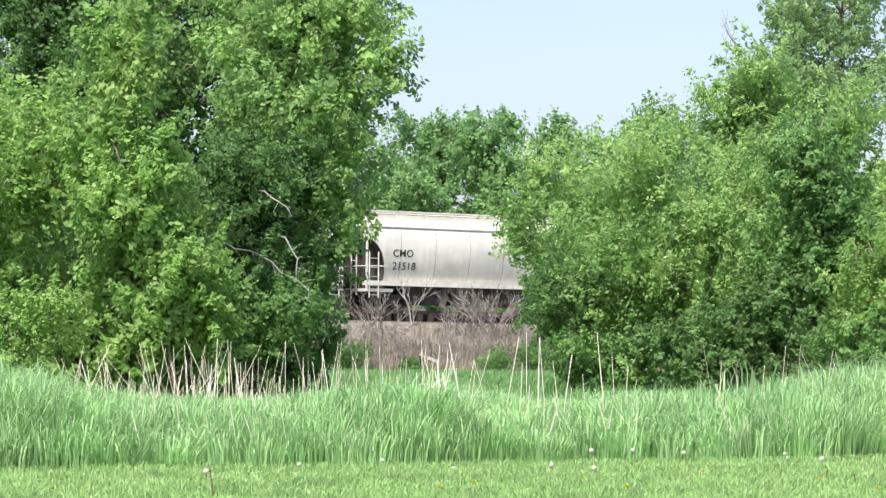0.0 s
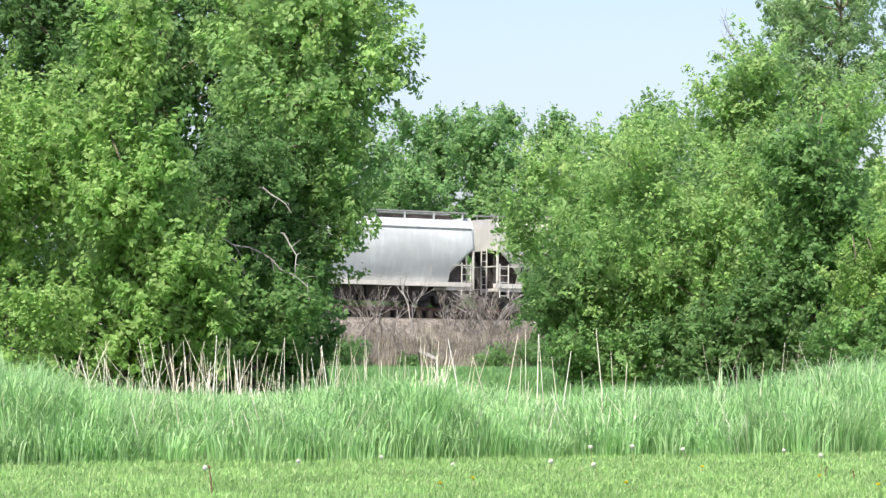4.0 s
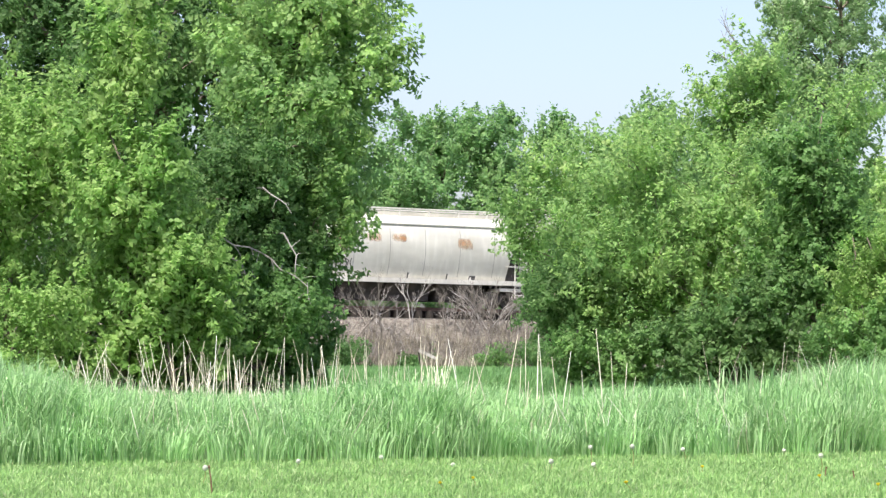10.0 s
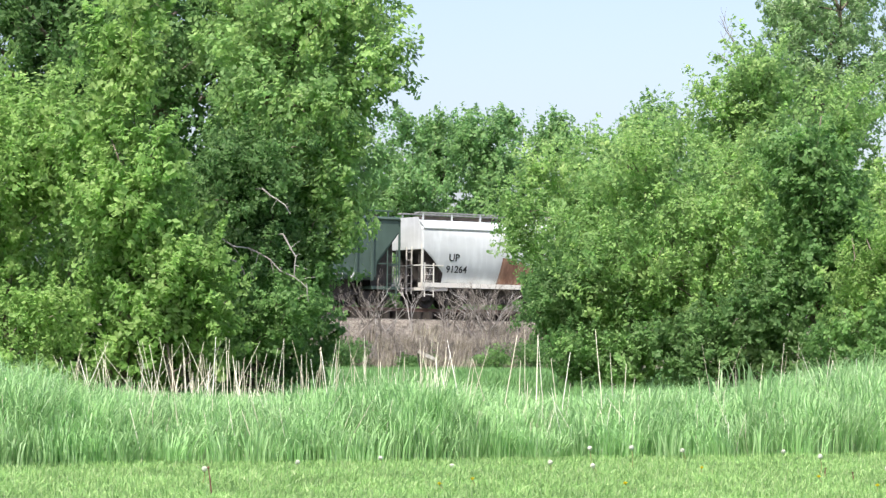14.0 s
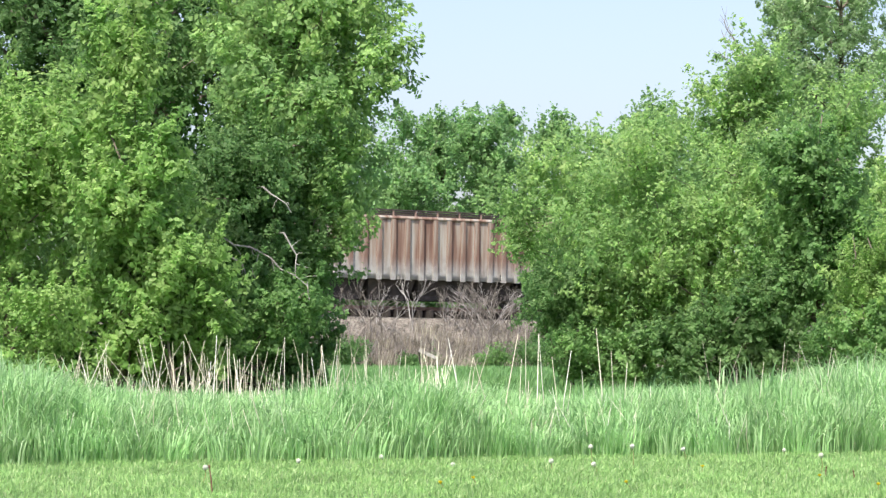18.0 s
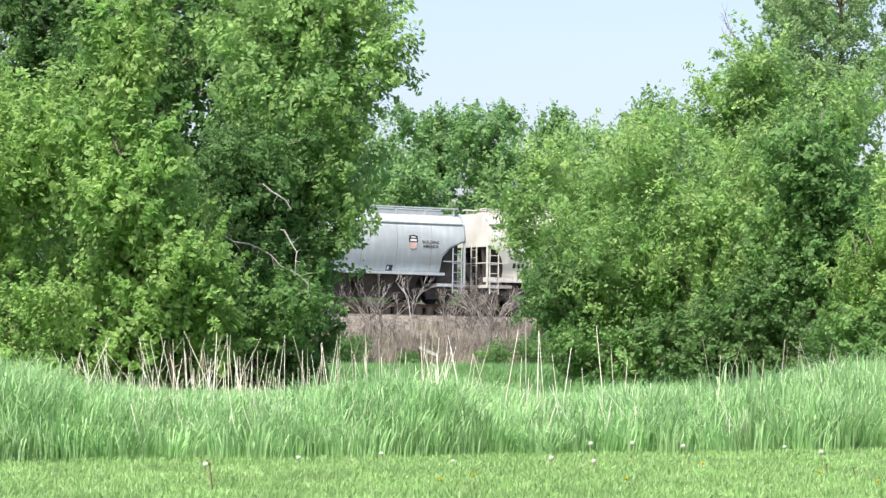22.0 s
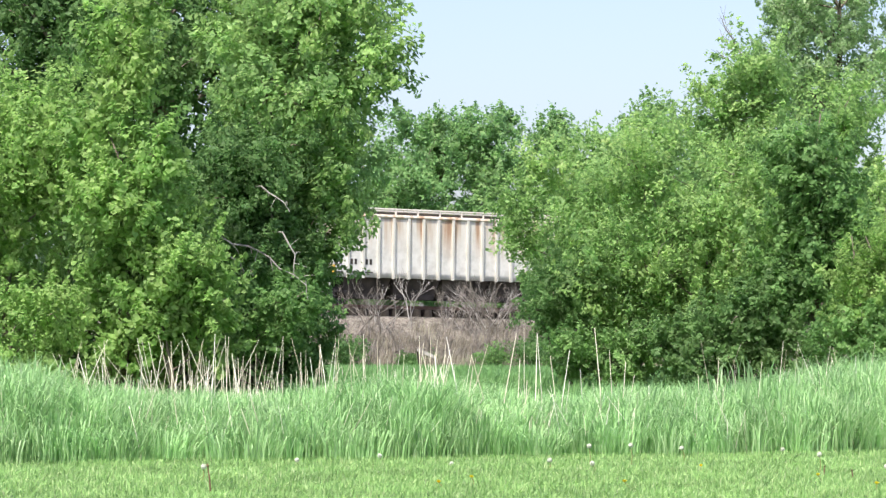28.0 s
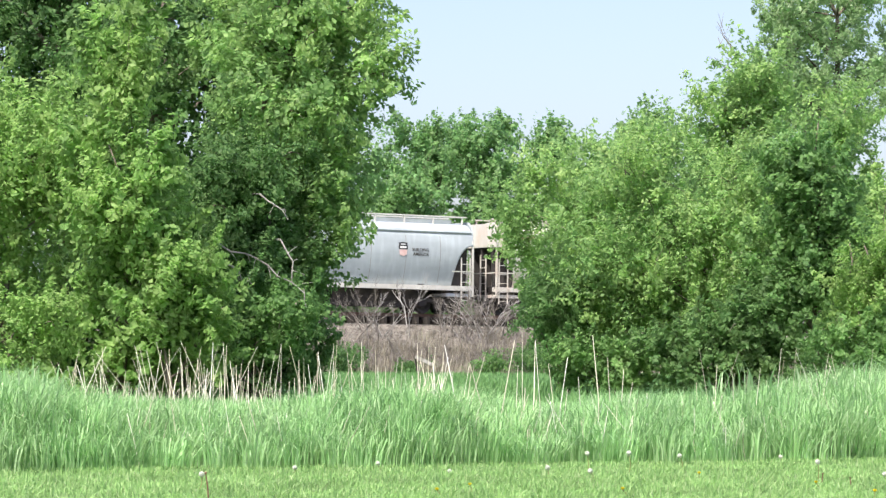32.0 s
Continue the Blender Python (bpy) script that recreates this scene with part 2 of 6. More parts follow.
# ================= mesh helpers =================
class Build:
    """Collects simple solids into one mesh."""

    def __init__(self):
        self.v, self.f = [], []

    def add(self, verts, faces):
        k = len(self.v)
        self.v += [tuple(p) for p in verts]
        self.f += [tuple(i + k for i in f) for f in faces]
        return self

    def box(self, x0, x1, y0, y1, z0, z1, b=0.0):
        """A box; b bevels its long upright edges."""
        if b <= 0:
            v = [(x, y, z) for z in (z0, z1) for x, y in ((x0, y0), (x1, y0), (x1, y1), (x0, y1))]
            return self.add(v, [(3, 2, 1, 0), (4, 5, 6, 7), (0, 1, 5, 4), (1, 2, 6, 5), (2, 3, 7, 6), (3, 0, 4, 7)])
        ring = [(x0 + b, y0), (x1 - b, y0), (x1, y0 + b), (x1, y1 - b), (x1 - b, y1), (x0 + b, y1), (x0, y1 - b), (x0, y0 + b)]
        v = [(x, y, z) for z in (z0, z1) for x, y in ring]
        return self.add(v, [tuple(range(7, -1, -1)), tuple(range(8, 16))] + [(i, (i + 1) % 8, (i + 1) % 8 + 8, i + 8) for i in range(8)])

    def tube(self, pts, radii, sides=6):
        pts = [Vector(p) for p in pts]
        n, base = len(pts), len(self.v)
        if not hasattr(radii, "__len__"):
            radii = [radii] * n
        for i, p in enumerate(pts):
            d = (pts[min(i + 1, n - 1)] - pts[max(i - 1, 0)])
            d = d.normalized() if d.length > 1e-9 else Vector((0, 0, 1))
            u = d.cross(Vector((0.31, 0.95, 0.02)))
            if u.length < 0.05:
                u = d.cross(Vector((1, 0, 0)))
            u.normalize()
            w = d.cross(u)
            for k in range(sides):
                a = 2 * math.pi * k / sides
                self.v.append(tuple(p + (u * math.cos(a) + w * math.sin(a)) * radii[i]))
        for i in range(n - 1):
            for k in range(sides):
                a, b = base + i * sides + k, base + i * sides + (k + 1) % sides
                self.f.append((a, b, b + sides, a + sides))
        self.f.append(tuple(base + k for k in reversed(range(sides))))
        self.f.append(tuple(base + (n - 1) * sides + k for k in range(sides)))
        return self

    def prism(self, poly, y0, y1):
        """An outline in x, z pushed from y0 to y1."""
        n = len(poly)
        v = [(x, y0, z) for x, z in poly] + [(x, y1, z) for x, z in poly]
        f = [tuple(range(n)), tuple(range(2 * n - 1, n - 1, -1))]
        f += [((i + 1) % n, i, i + n, (i + 1) % n + n) for i in range(n)]
        return self.add(v, f)

    def mesh(self, name, material, smooth=False):
        me = bpy.data.meshes.new(name)
        me.from_pydata(self.v, [], self.f)
        me.materials.append(material)
        if smooth:
            me.polygons.foreach_set("use_smooth", [True] * len(me.polygons))
        me.update()
        return me


def part(name, build, material, parent, label="", smooth=False, at=None):
    """Links a Build or a mesh as one mesh object under a thing or part."""
    me = build.mesh(name, material, smooth) if isinstance(build, Build) else build
    ob = new(name, me)
    ob.parent = parent
    if at is not None:
        ob.matrix_basis = at
    if label:
        tagged(ob, label)
    return ob


def raw_mesh(name, verts, sizes, material, tone=None):
    """A mesh of separate faces from an array of corners, in order; sizes: corners in each face of one repeated unit,
    given as lists of corner numbers."""
    units, per = verts.shape[0], verts.shape[1]
    me = bpy.data.meshes.new(name)
    me.vertices.add(units * per)
    me.vertices.foreach_set("co", np.ascontiguousarray(verts, np.float32).ravel())
    pattern = np.concatenate([np.array(s) for s in sizes])
    loops = (np.arange(units)[:, None] * per + pattern[None, :]).ravel().astype(np.int32)
    counts = np.tile(np.array([len(s) for s in sizes], np.int32), units)
    starts = np.concatenate(([0], np.cumsum(counts)[:-1])).astype(np.int32)
    me.loops.add(len(loops))
    me.loops.foreach_set("vertex_index", loops)
    me.polygons.add(len(counts))
    me.polygons.foreach_set("loop_start", starts)
    me.polygons.foreach_set("loop_total", counts)
    me.materials.append(material)
    if tone is not None:
        me.attributes.new("tone", "FLOAT", "POINT").data.foreach_set("value", np.repeat(tone, per).astype(np.float32))
    me.update(calc_edges=True)
    return me


def unit_rows(a):
    return a / np.maximum(np.linalg.norm(a, axis=1, keepdims=True), 1e-9)


# ================= plan =================
TURN = radians(31.0)                       # the track's way from the picture plane
ALONG = Vector((math.cos(TURN), math.sin(TURN), 0))
AWAY = Vector((-math.sin(TURN), math.cos(TURN), 0))
TRACK = Vector((-0.927, 139.0, 0)) + AWAY * 1.55
RAIL_Z, GRADE = 3.15, -0.008


def lift(s):
    """The rails fall gently along the view and level out far off."""
    return GRADE * 75 * math.tanh(s / 75)


def on_track(s, n=0.0, z=0.0):
    p = TRACK + ALONG * s + AWAY * n
    return Vector((p.x, p.y, RAIL_Z + lift(s) + z))


def bank(s, n):
    """Height of the ground at s along and n across the track."""
    x, y = TRACK.x + ALONG.x * s + AWAY.x * n, TRACK.y + ALONG.y * s + AWAY.y * n
    k = min(1, max(0, (y - 26) / 70))
    base = 0.20 * k * k * (3 - 2 * k) + (0.05 * noise.noise((x * 0.25, y * 0.25, 0)) if y > 24 else 0.0)
    top = RAIL_Z + lift(s) - 0.62
    slope = top - (abs(n) - 2.5) / 1.9
    if abs(n) < 2.5:
        return top + 0.08 * (1 - min(1, max(0, abs(n) - 1.4)))
    return max(base, slope)


def ground_at(x, y):
    d = Vector((x, y, 0)) - TRACK
    return bank(d.dot(ALONG), d.dot(AWAY))


def ground():
    ns = [-2500, -900, -350, -200, -150] + [-140 + 2.5 * i for i in range(52)] + [-9.5, -8, -6.8, -5.6, -4.5, -3.4, -2.5, -2.4, -1.4, 0, 1.4, 2.4, 2.5, 3.6, 4.8, 6, 7.2, 9, 14, 25, 45, 90, 200, 600, 2500]
    ss = [-2500, -900, -500, -300, -180, -130] + [-110 + 2.5 * i for i in range(89)] + [130, 180, 300, 500, 900, 2500]
    v, f, idx = [], [], []
    for s in ss:
        for n in ns:
            p = TRACK + ALONG * s + AWAY * n
            z = bank(s, n) if abs(s) < 400 and -160 < n < 60 else (bank(max(-400, min(400, s)), n) if abs(n) < 12 else 0.2 if n > 0 else 0.0)
            v.append((p.x, p.y, z))
    k = len(ns)
    for i in range(len(ss) - 1):
        for j in range(k - 1):
            f.append((i * k + j, (i + 1) * k + j, (i + 1) * k + j + 1, i * k + j + 1))
            m = 0.5 * (ns[j] + ns[j + 1])
            # index 3: track bed with the train's shade put into its colour
            idx.append(3 if abs(m) < 2.4 else 2 if abs(m) < 4.4 else 1 if abs(m) < 10 else 0)
    me = bpy.data.meshes.new("ground")
    me.from_pydata(v, [], f)
    for m in (M_LAWN, M_EARTH, M_BALLAST, M_BALLAST_SHADE):
        me.materials.append(m)
    me.polygons.foreach_set("material_index", idx)
    me.polygons.foreach_set("use_smooth", [True] * len(f))
    me.update()
    return tagged(new("ground", me), "grassy ground rising to a gravel railway bank", "ground", kind="structure")


ground()
# ================= railway track =================
def track():
    base = tagged(new("railway_track"), "rusty steel rails on dark wooden ties in gravel", "railway track", kind="structure")
    for side in (-0.72, 0.72):
        b = Build()
        prof = [(-0.07, -0.17), (0.07, -0.17), (0.07, -0.15), (0.012, -0.13), (0.012, -0.04), (0.036, -0.03), (0.036, 0.0), (-0.036, 0.0), (-0.036, -0.03), (-0.012, -0.04), (-0.012, -0.13), (-0.07, -0.15)]
        stops = [-480 + 12 * i for i in range(81)]
        for s in stops:
            for dy, dz in prof:
                b.v.append(tuple(on_track(s, side + dy, dz)))
        m = len(prof)
        for i in range(len(stops) - 1):
            for k in range(m):
                a, c = i * m + k, i * m + (k + 1) % m
                b.f.append((a, a + m, c + m, c))
        part("rail", b, M_RAIL, base)
    tie = Build().box(-0.11, 0.11, -1.3, 1.3, -0.63, -0.175, 0.02).mesh("tie", M_TIE)
    for i in range(150):
        s = -45 + 0.6 * i
        p = on_track(s)
        part("tie", tie, None, base, at=pose(p.x, p.y, p.z, 0, 0, 31 + random.uniform(-1, 1)))
    b = Build()
    for i in range(1450):
        s = -480 + 0.66 * i
        if abs(s) > 46:
            c, d = on_track(s), 0.11
            q = [c + ALONG * (d * e) + AWAY * (1.3 * g) for e, g in ((-1, -1), (1, -1), (1, 1), (-1, 1))]
            b.add([(p.x, p.y, p.z - 0.175) for p in q] + [(p.x, p.y, p.z - 0.63) for p in q], [(0, 1, 2, 3), (0, 4, 5, 1), (1, 5, 6, 2), (2, 6, 7, 3), (3, 7, 4, 0)])
    tagged(part("far_ties", b, M_TIE, base), kind="stuff")


track()

# ================= railcars =================
GREY = paint("paint_pale_grey", (0.62, 0.65, 0.655), (0.36, 0.38, 0.39))
SILVER = paint("paint_silver_blue", (0.51, 0.56, 0.59), (0.30, 0.33, 0.36))
WARM = paint("paint_warm_grey", (0.56, 0.55, 0.51), (0.33, 0.32, 0.29))
CREAM = paint("paint_cream", (0.75, 0.73, 0.67), (0.46, 0.43, 0.36))
CREAMRUST = paint("paint_cream_rusted", (0.75, 0.71, 0.64), (0.47, 0.42, 0.34), 0.28, (0.55, 0.38, 0.25), patch=0.52)
TAUPE = paint("paint_taupe", (0.44, 0.43, 0.40), (0.28, 0.27, 0.25))
WHITERIB = panel_rust("paint_white_streaked", ((0.52, 0.51, 0.48), (0.66, 0.65, 0.62)), ((0.42, (0.62, 0.59, 0.54)), (0.52, (0.52, 0.44, 0.36)), (0.60, (0.42, 0.29, 0.20)), (0.72, (0.28, 0.16, 0.10))), (3.1, 4.6))
ORANGE = paint("paint_orange_rust", (0.62, 0.50, 0.38), (0.40, 0.27, 0.17), 0.7, (0.42, 0.20, 0.09), patch=0.5)
BROWN = paint("paint_brown", (0.27, 0.24, 0.205), (0.13, 0.11, 0.09), 0.3, (0.30, 0.20, 0.12), patch=0.56)
GREEN = paint("paint_dull_green", (0.085, 0.13, 0.11), (0.055, 0.08, 0.07))

RUSTPANEL = panel_rust("paint_rusted_panels", ((0.27, 0.26, 0.24), (0.40, 0.39, 0.37)), ((0.36, (0.40, 0.37, 0.33)), (0.47, (0.32, 0.25, 0.20)), (0.56, (0.21, 0.125, 0.093)), (0.68, (0.13, 0.072, 0.055))), (2.35, 3.25))
WALL = 1.52
CURVED = ("round", "low", "angle", "deep", "panel")
RIBBED = ("rib", "tall")
RISE = {"rib": 0.55, "tall": 0.30}          # how far the roof rises, as a share of the usual
DIMS = {"angle": (1.16, 3.90), "round": (1.29, 4.00), "low": (1.29, 4.00), "deep": (1.33, 3.93), "rib": (1.29, 3.86), "tall": (1.29, 4.25), "slab": (1.12, 3.97),
        "panel": (1.44, 3.92)}   # foot and eave of the wall


def side_at(z, kind):
    """Half width of a car body at height z."""
    if kind not in CURVED:
        return WALL
    sill, top = DIMS[kind]
    k = (z - sill) / (top - sill)
    return 1.56 - (0.40 * ((0.64 - k) / 0.64) ** 2 if k < 0.64 else 0.16 * ((k - 0.64) / 0.36) ** 2)


def cut_line(kind):
    """How the body's underside rises towards its end: distance from the end, height."""
    sill = DIMS[kind][0]
    if kind in ("angle", "slab"):
        return [(0, 2.84), (0.14, 2.78), (0.55, 2.42), (1.24, 1.72), (1.26, 1.68), (1.27, sill), (1.28, sill)]
    if kind == "panel":
        return [(0, 3.08), (0.10, 3.02), (0.85, 2.72), (1.22, 2.30), (1.26, 2.2), (1.27, sill), (1.28, sill)]
    if kind == "deep":
        return [(0, 3.58), (0.10, 3.50), (1.24, 2.50), (1.30, 2.36), (1.31, sill), (1.32, sill)]
    if kind == "tall":
        return [(0, 3.60), (0.12, 3.50), (1.26, 2.02), (1.28, 1.96), (1.29, sill), (1.30, sill)]
    if kind == "low":
        return [(0, 2.86), (0.04, 2.84)] + [(0.08 + 0.96 * math.sin(a * math.pi / 18), sill + 0.15 + 1.38 * math.cos(a * math.pi / 18)) for a in range(0, 10)] + [(1.05, sill), (1.07, sill)]
    if kind == "rib":
        return [(0, 3.40), (0.12, 3.30), (1.36, 1.96), (1.38, 1.90), (1.39, sill), (1.40, sill)]
    return [(0, 3.34), (0.04, 3.32)] + [(0.08 + 1.00 * math.sin(a * math.pi / 18), sill + 0.15 + 1.88 * math.cos(a * math.pi / 18)) for a in range(0, 10)] + [(1.09, sill), (1.11, sill)]


def car_body(length, kind, coat):
    """The tub: lofted rings from end to end, with raised slope sheets at both ends."""
    top = DIMS[kind][1]
    half, up = length / 2, RISE.get(kind, 1.0)
    st, last = [], -1.0
    for d, z in cut_line(kind):
        d = max(d, last + 0.004)
        st.append((d, z))
        last = d
    rings = [(-half + d, z) for d, z in st] + [(-half + 1.45 + (length - 2.9) * i / 8, st[-1][1]) for i in range(1, 8)] + [(half - d, z) for d, z in reversed(st)]
    b, kz = Build(), 11
    for x, zb in rings:
        zs = [zb + (top - zb) * i / (kz - 1) for i in range(kz)]
        ring = [(-side_at(z, kind), z) for z in zs] + [(-1.02, top + 0.18 * up), (-0.5, top + 0.30 * up), (0.5, top + 0.30 * up), (1.02, top + 0.18 * up)]
        ring += [(side_at(z, kind), z) for z in reversed(zs)]
        b.v += [(x, y, z) for y, z in ring]
    m = 2 * kz + 4
    idx, soft = [], []
    for i in range(len(rings) - 1):
        for k in range(m):
            a, c = i * m + k, i * m + (k + 1) % m
            b.f.append((c, c + m, a + m, a))
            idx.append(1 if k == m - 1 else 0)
            soft.append(k < kz - 1 or kz + 4 <= k < m - 1)
    b.f.append(tuple(reversed(range(m))))
    b.f.append(tuple(range((len(rings) - 1) * m, len(rings) * m)))
    me = b.mesh("body", coat)
    # index 1: near-black underside and slope sheets
    me.materials.append(M_DARK_SHEET)
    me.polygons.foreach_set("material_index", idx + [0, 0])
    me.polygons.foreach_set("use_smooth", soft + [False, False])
    return me


def car_roof(length, kind):
    """A roof sheet that overhangs the walls, with a fascia."""
    top = DIMS[kind][1]
    over = side_at(top, kind) + 0.07
    low = 0.34 if kind == "deep" else 0.10
    up = RISE.get(kind, 1.0)
    lip = over - (0.16 if kind == "deep" else 0.0)
    prof = [(-lip, top - low + 0.04), (-over - 0.015, top - 0.02), (-over + 0.03, top + 0.07), (-1.12, top + up * 0.32), (-0.85, top + up * 0.41), (0, top + up * 0.45),
            (0.85, top + up * 0.41), (1.12, top + up * 0.32), (over - 0.03, top + 0.07), (over + 0.015, top - 0.02), (lip, top - low + 0.04)]
    inner = [(y * 0.985, z - 0.03) for y, z in reversed(prof)]
    ring = prof + inner
    x0 = length / 2 - (0.05 if kind in RIBBED else 0.12)
    b = Build()
    for x in (-x0, x0):
        b.v += [(x, y, z) for y, z in ring]
    m = len(ring)
    for k in range(m):
        b.f.append((k, (k + 1) % m, (k + 1) % m + m, k + m))
    b.f.append(tuple(reversed(range(m))))
    b.f.append(tuple(range(m, 2 * m)))
    return b


def ladder(x, y, z0, z1, width, along=True, rungs=5, stile=0.02):
    b = Build()
    w = width / 2
    for e in (-w, w):
        if along:
            b.box(x + e - stile, x + e + stile, y - 0.03, y + 0.03, z0, z1)
        else:
            b.box(x - 0.03, x + 0.03, y + e - stile, y + e + stile, z0, z1)
    for i in range(rungs):
        z = z0 + (z1 - z0) * (i + 0.3) / rungs
        if along:
            b.box(x - w, x + w, y - 0.014, y + 0.014, z - 0.014, z + 0.014)
        else:
            b.box(x - 0.014, x + 0.014, y - w, y + w, z - 0.014, z + 0.014)
    return b


def lettering(text, size, material, name="lettering", bold=0.0):
    """A flat text mesh, lower left at the origin, standing in x, z and facing -y."""
    cu = bpy.data.curves.new("lettering", "FONT")
    cu.body, cu.size, cu.offset, cu.extrude, cu.resolution_u = text, size, bold, 0.003, 3
    ob = bpy.data.objects.new("lettering", cu)
    scene.collection.objects.link(ob)
    bpy.context.view_layer.update()
    me = bpy.data.meshes.new_from_object(ob.evaluated_get(bpy.context.evaluated_depsgraph_get()))
    bpy.data.objects.remove(ob)
    me.materials.clear()
    me.materials.append(material)
    return me


def scrawl(rng, length, height, stroke, letters):
    """Spray-painted strokes that spell nothing: bent ribbons side by side."""
    b = Build()
    for i in range(letters):
        x0 = length * i / letters
        w = length / letters * 0.8
        pts = [(x0 + w * rng.uniform(0, 1), height * v) for v in (0.02, rng.uniform(0.2, 0.5), rng.uniform(0.4, 0.8), 1.0)]
        if rng.random() < 0.6:
            pts += [(x0 + w, height * rng.uniform(0.6, 1)), (x0 + w * rng.uniform(0.5, 1), height * 0.05)]
        for (xa, za), (xb, zb) in zip(pts, pts[1:]):
            d = math.hypot(xb - xa, zb - za) or 1
            nx, nz = -(zb - za) / d * stroke, (xb - xa) / d * stroke
            b.add([(xa - nx, -0.004, za - nz), (xb - nx, -0.004, zb - nz), (xb + nx, -0.004, zb + nz), (xa + nx, -0.004, za + nz),
                   (xa - nx, 0, za - nz), (xb - nx, 0, zb - nz), (xb + nx, 0, zb + nz), (xa + nx, 0, za + nz)],
                  [(0, 1, 2, 3), (0, 4, 5, 1), (1, 5, 6, 2), (2, 6, 7, 3), (3, 7, 4, 0)])
    return b


TRUCK_FRAME = Build().prism([(-1.28, 0.38), (-1.22, 0.62), (-0.75, 0.72), (-0.45, 0.74), (0.45, 0.74), (0.75, 0.72), (1.22, 0.62), (1.28, 0.38), (1.02, 0.34), (0.8, 0.56), (0.42, 0.56), (0.34, 0.22), (-0.34, 0.22), (-0.42, 0.56), (-0.8, 0.56), (-1.02, 0.34)], -0.08, 0.08).mesh("side_frame", M_GRIME)


def wheelset_mesh():
    b = Build()
    b.tube([(0, -1.05, 0), (0, 1.05, 0)], 0.075, 8)
    for sgn in (-1, 1):
        y = 0.72 * sgn
        n = 14
        prof = [(0.10, 0.08), (0.30, 0.03), (0.40, 0.065), (0.455, 0.065), (0.46, -0.045), (0.485, -0.05), (0.485, -0.075), (0.40, -0.07), (0.30, -0.03), (0.10, -0.08)]
        base = len(b.v)
        for k in range(n):
            a = 2 * math.pi * k / n
            for r, dy in prof:
                b.v.append((r * math.cos(a), y + dy * sgn, r * math.sin(a)))
        m = len(prof)
        for k in range(n):
            for j in range(m - 1):
                p, q = base + k * m + j, base + (k + 1) % n * m + j
                b.f.append((p, q, q + 1, p + 1))
    return b.mesh("wheelset", M_IRON)


WHEELSET = wheelset_mesh()
BOLSTER = Build().box(-0.22, 0.22, -1.0, 1.0, 0.42, 0.70, 0.05).box(-0.16, 0.16, -0.3, 0.3, 0.70, 0.84).mesh("truck", M_GRIME)
COUPLER = Build().box(-0.35, 0.45, -0.09, 0.09, 0.76, 0.95).box(0.40, 0.66, -0.16, 0.12, 0.70, 1.0, 0.05).box(0.55, 0.72, -0.03, 0.15, 0.74, 0.96, 0.04)
COUPLER = COUPLER.mesh("coupler", M_IRON)
SHARED = {}


def once(key, make, material, smooth=False):
    """One mesh for all alike parts."""
    if key not in SHARED:
        made = make()
        SHARED[key] = made.mesh(key[0], material, smooth) if isinstance(made, Build) else made
    return SHARED[key]


def hopper_bay(w):
    """One discharge hopper below the sill, tapering to its gate."""
    b = Build()
    for z, hx, hy in ((1.36, w / 2, 1.2), (0.55, w * 0.44, 0.85), (0.30, w * 0.44, 0.85)):
        b.v += [(-hx, -hy, z), (hx, -hy, z), (hx, hy, z), (-hx, hy, z)]
    for i in (0, 4):
        b.f += [(i + k, i + (k + 1) % 4, i + 4 + (k + 1) % 4, i + 4 + k) for k in range(4)]
    b.f += [(3, 2, 1, 0), (8, 9, 10, 11)]
    b.f = [tuple(reversed(f)) for f in b.f]
    return b


SPINNERS = []


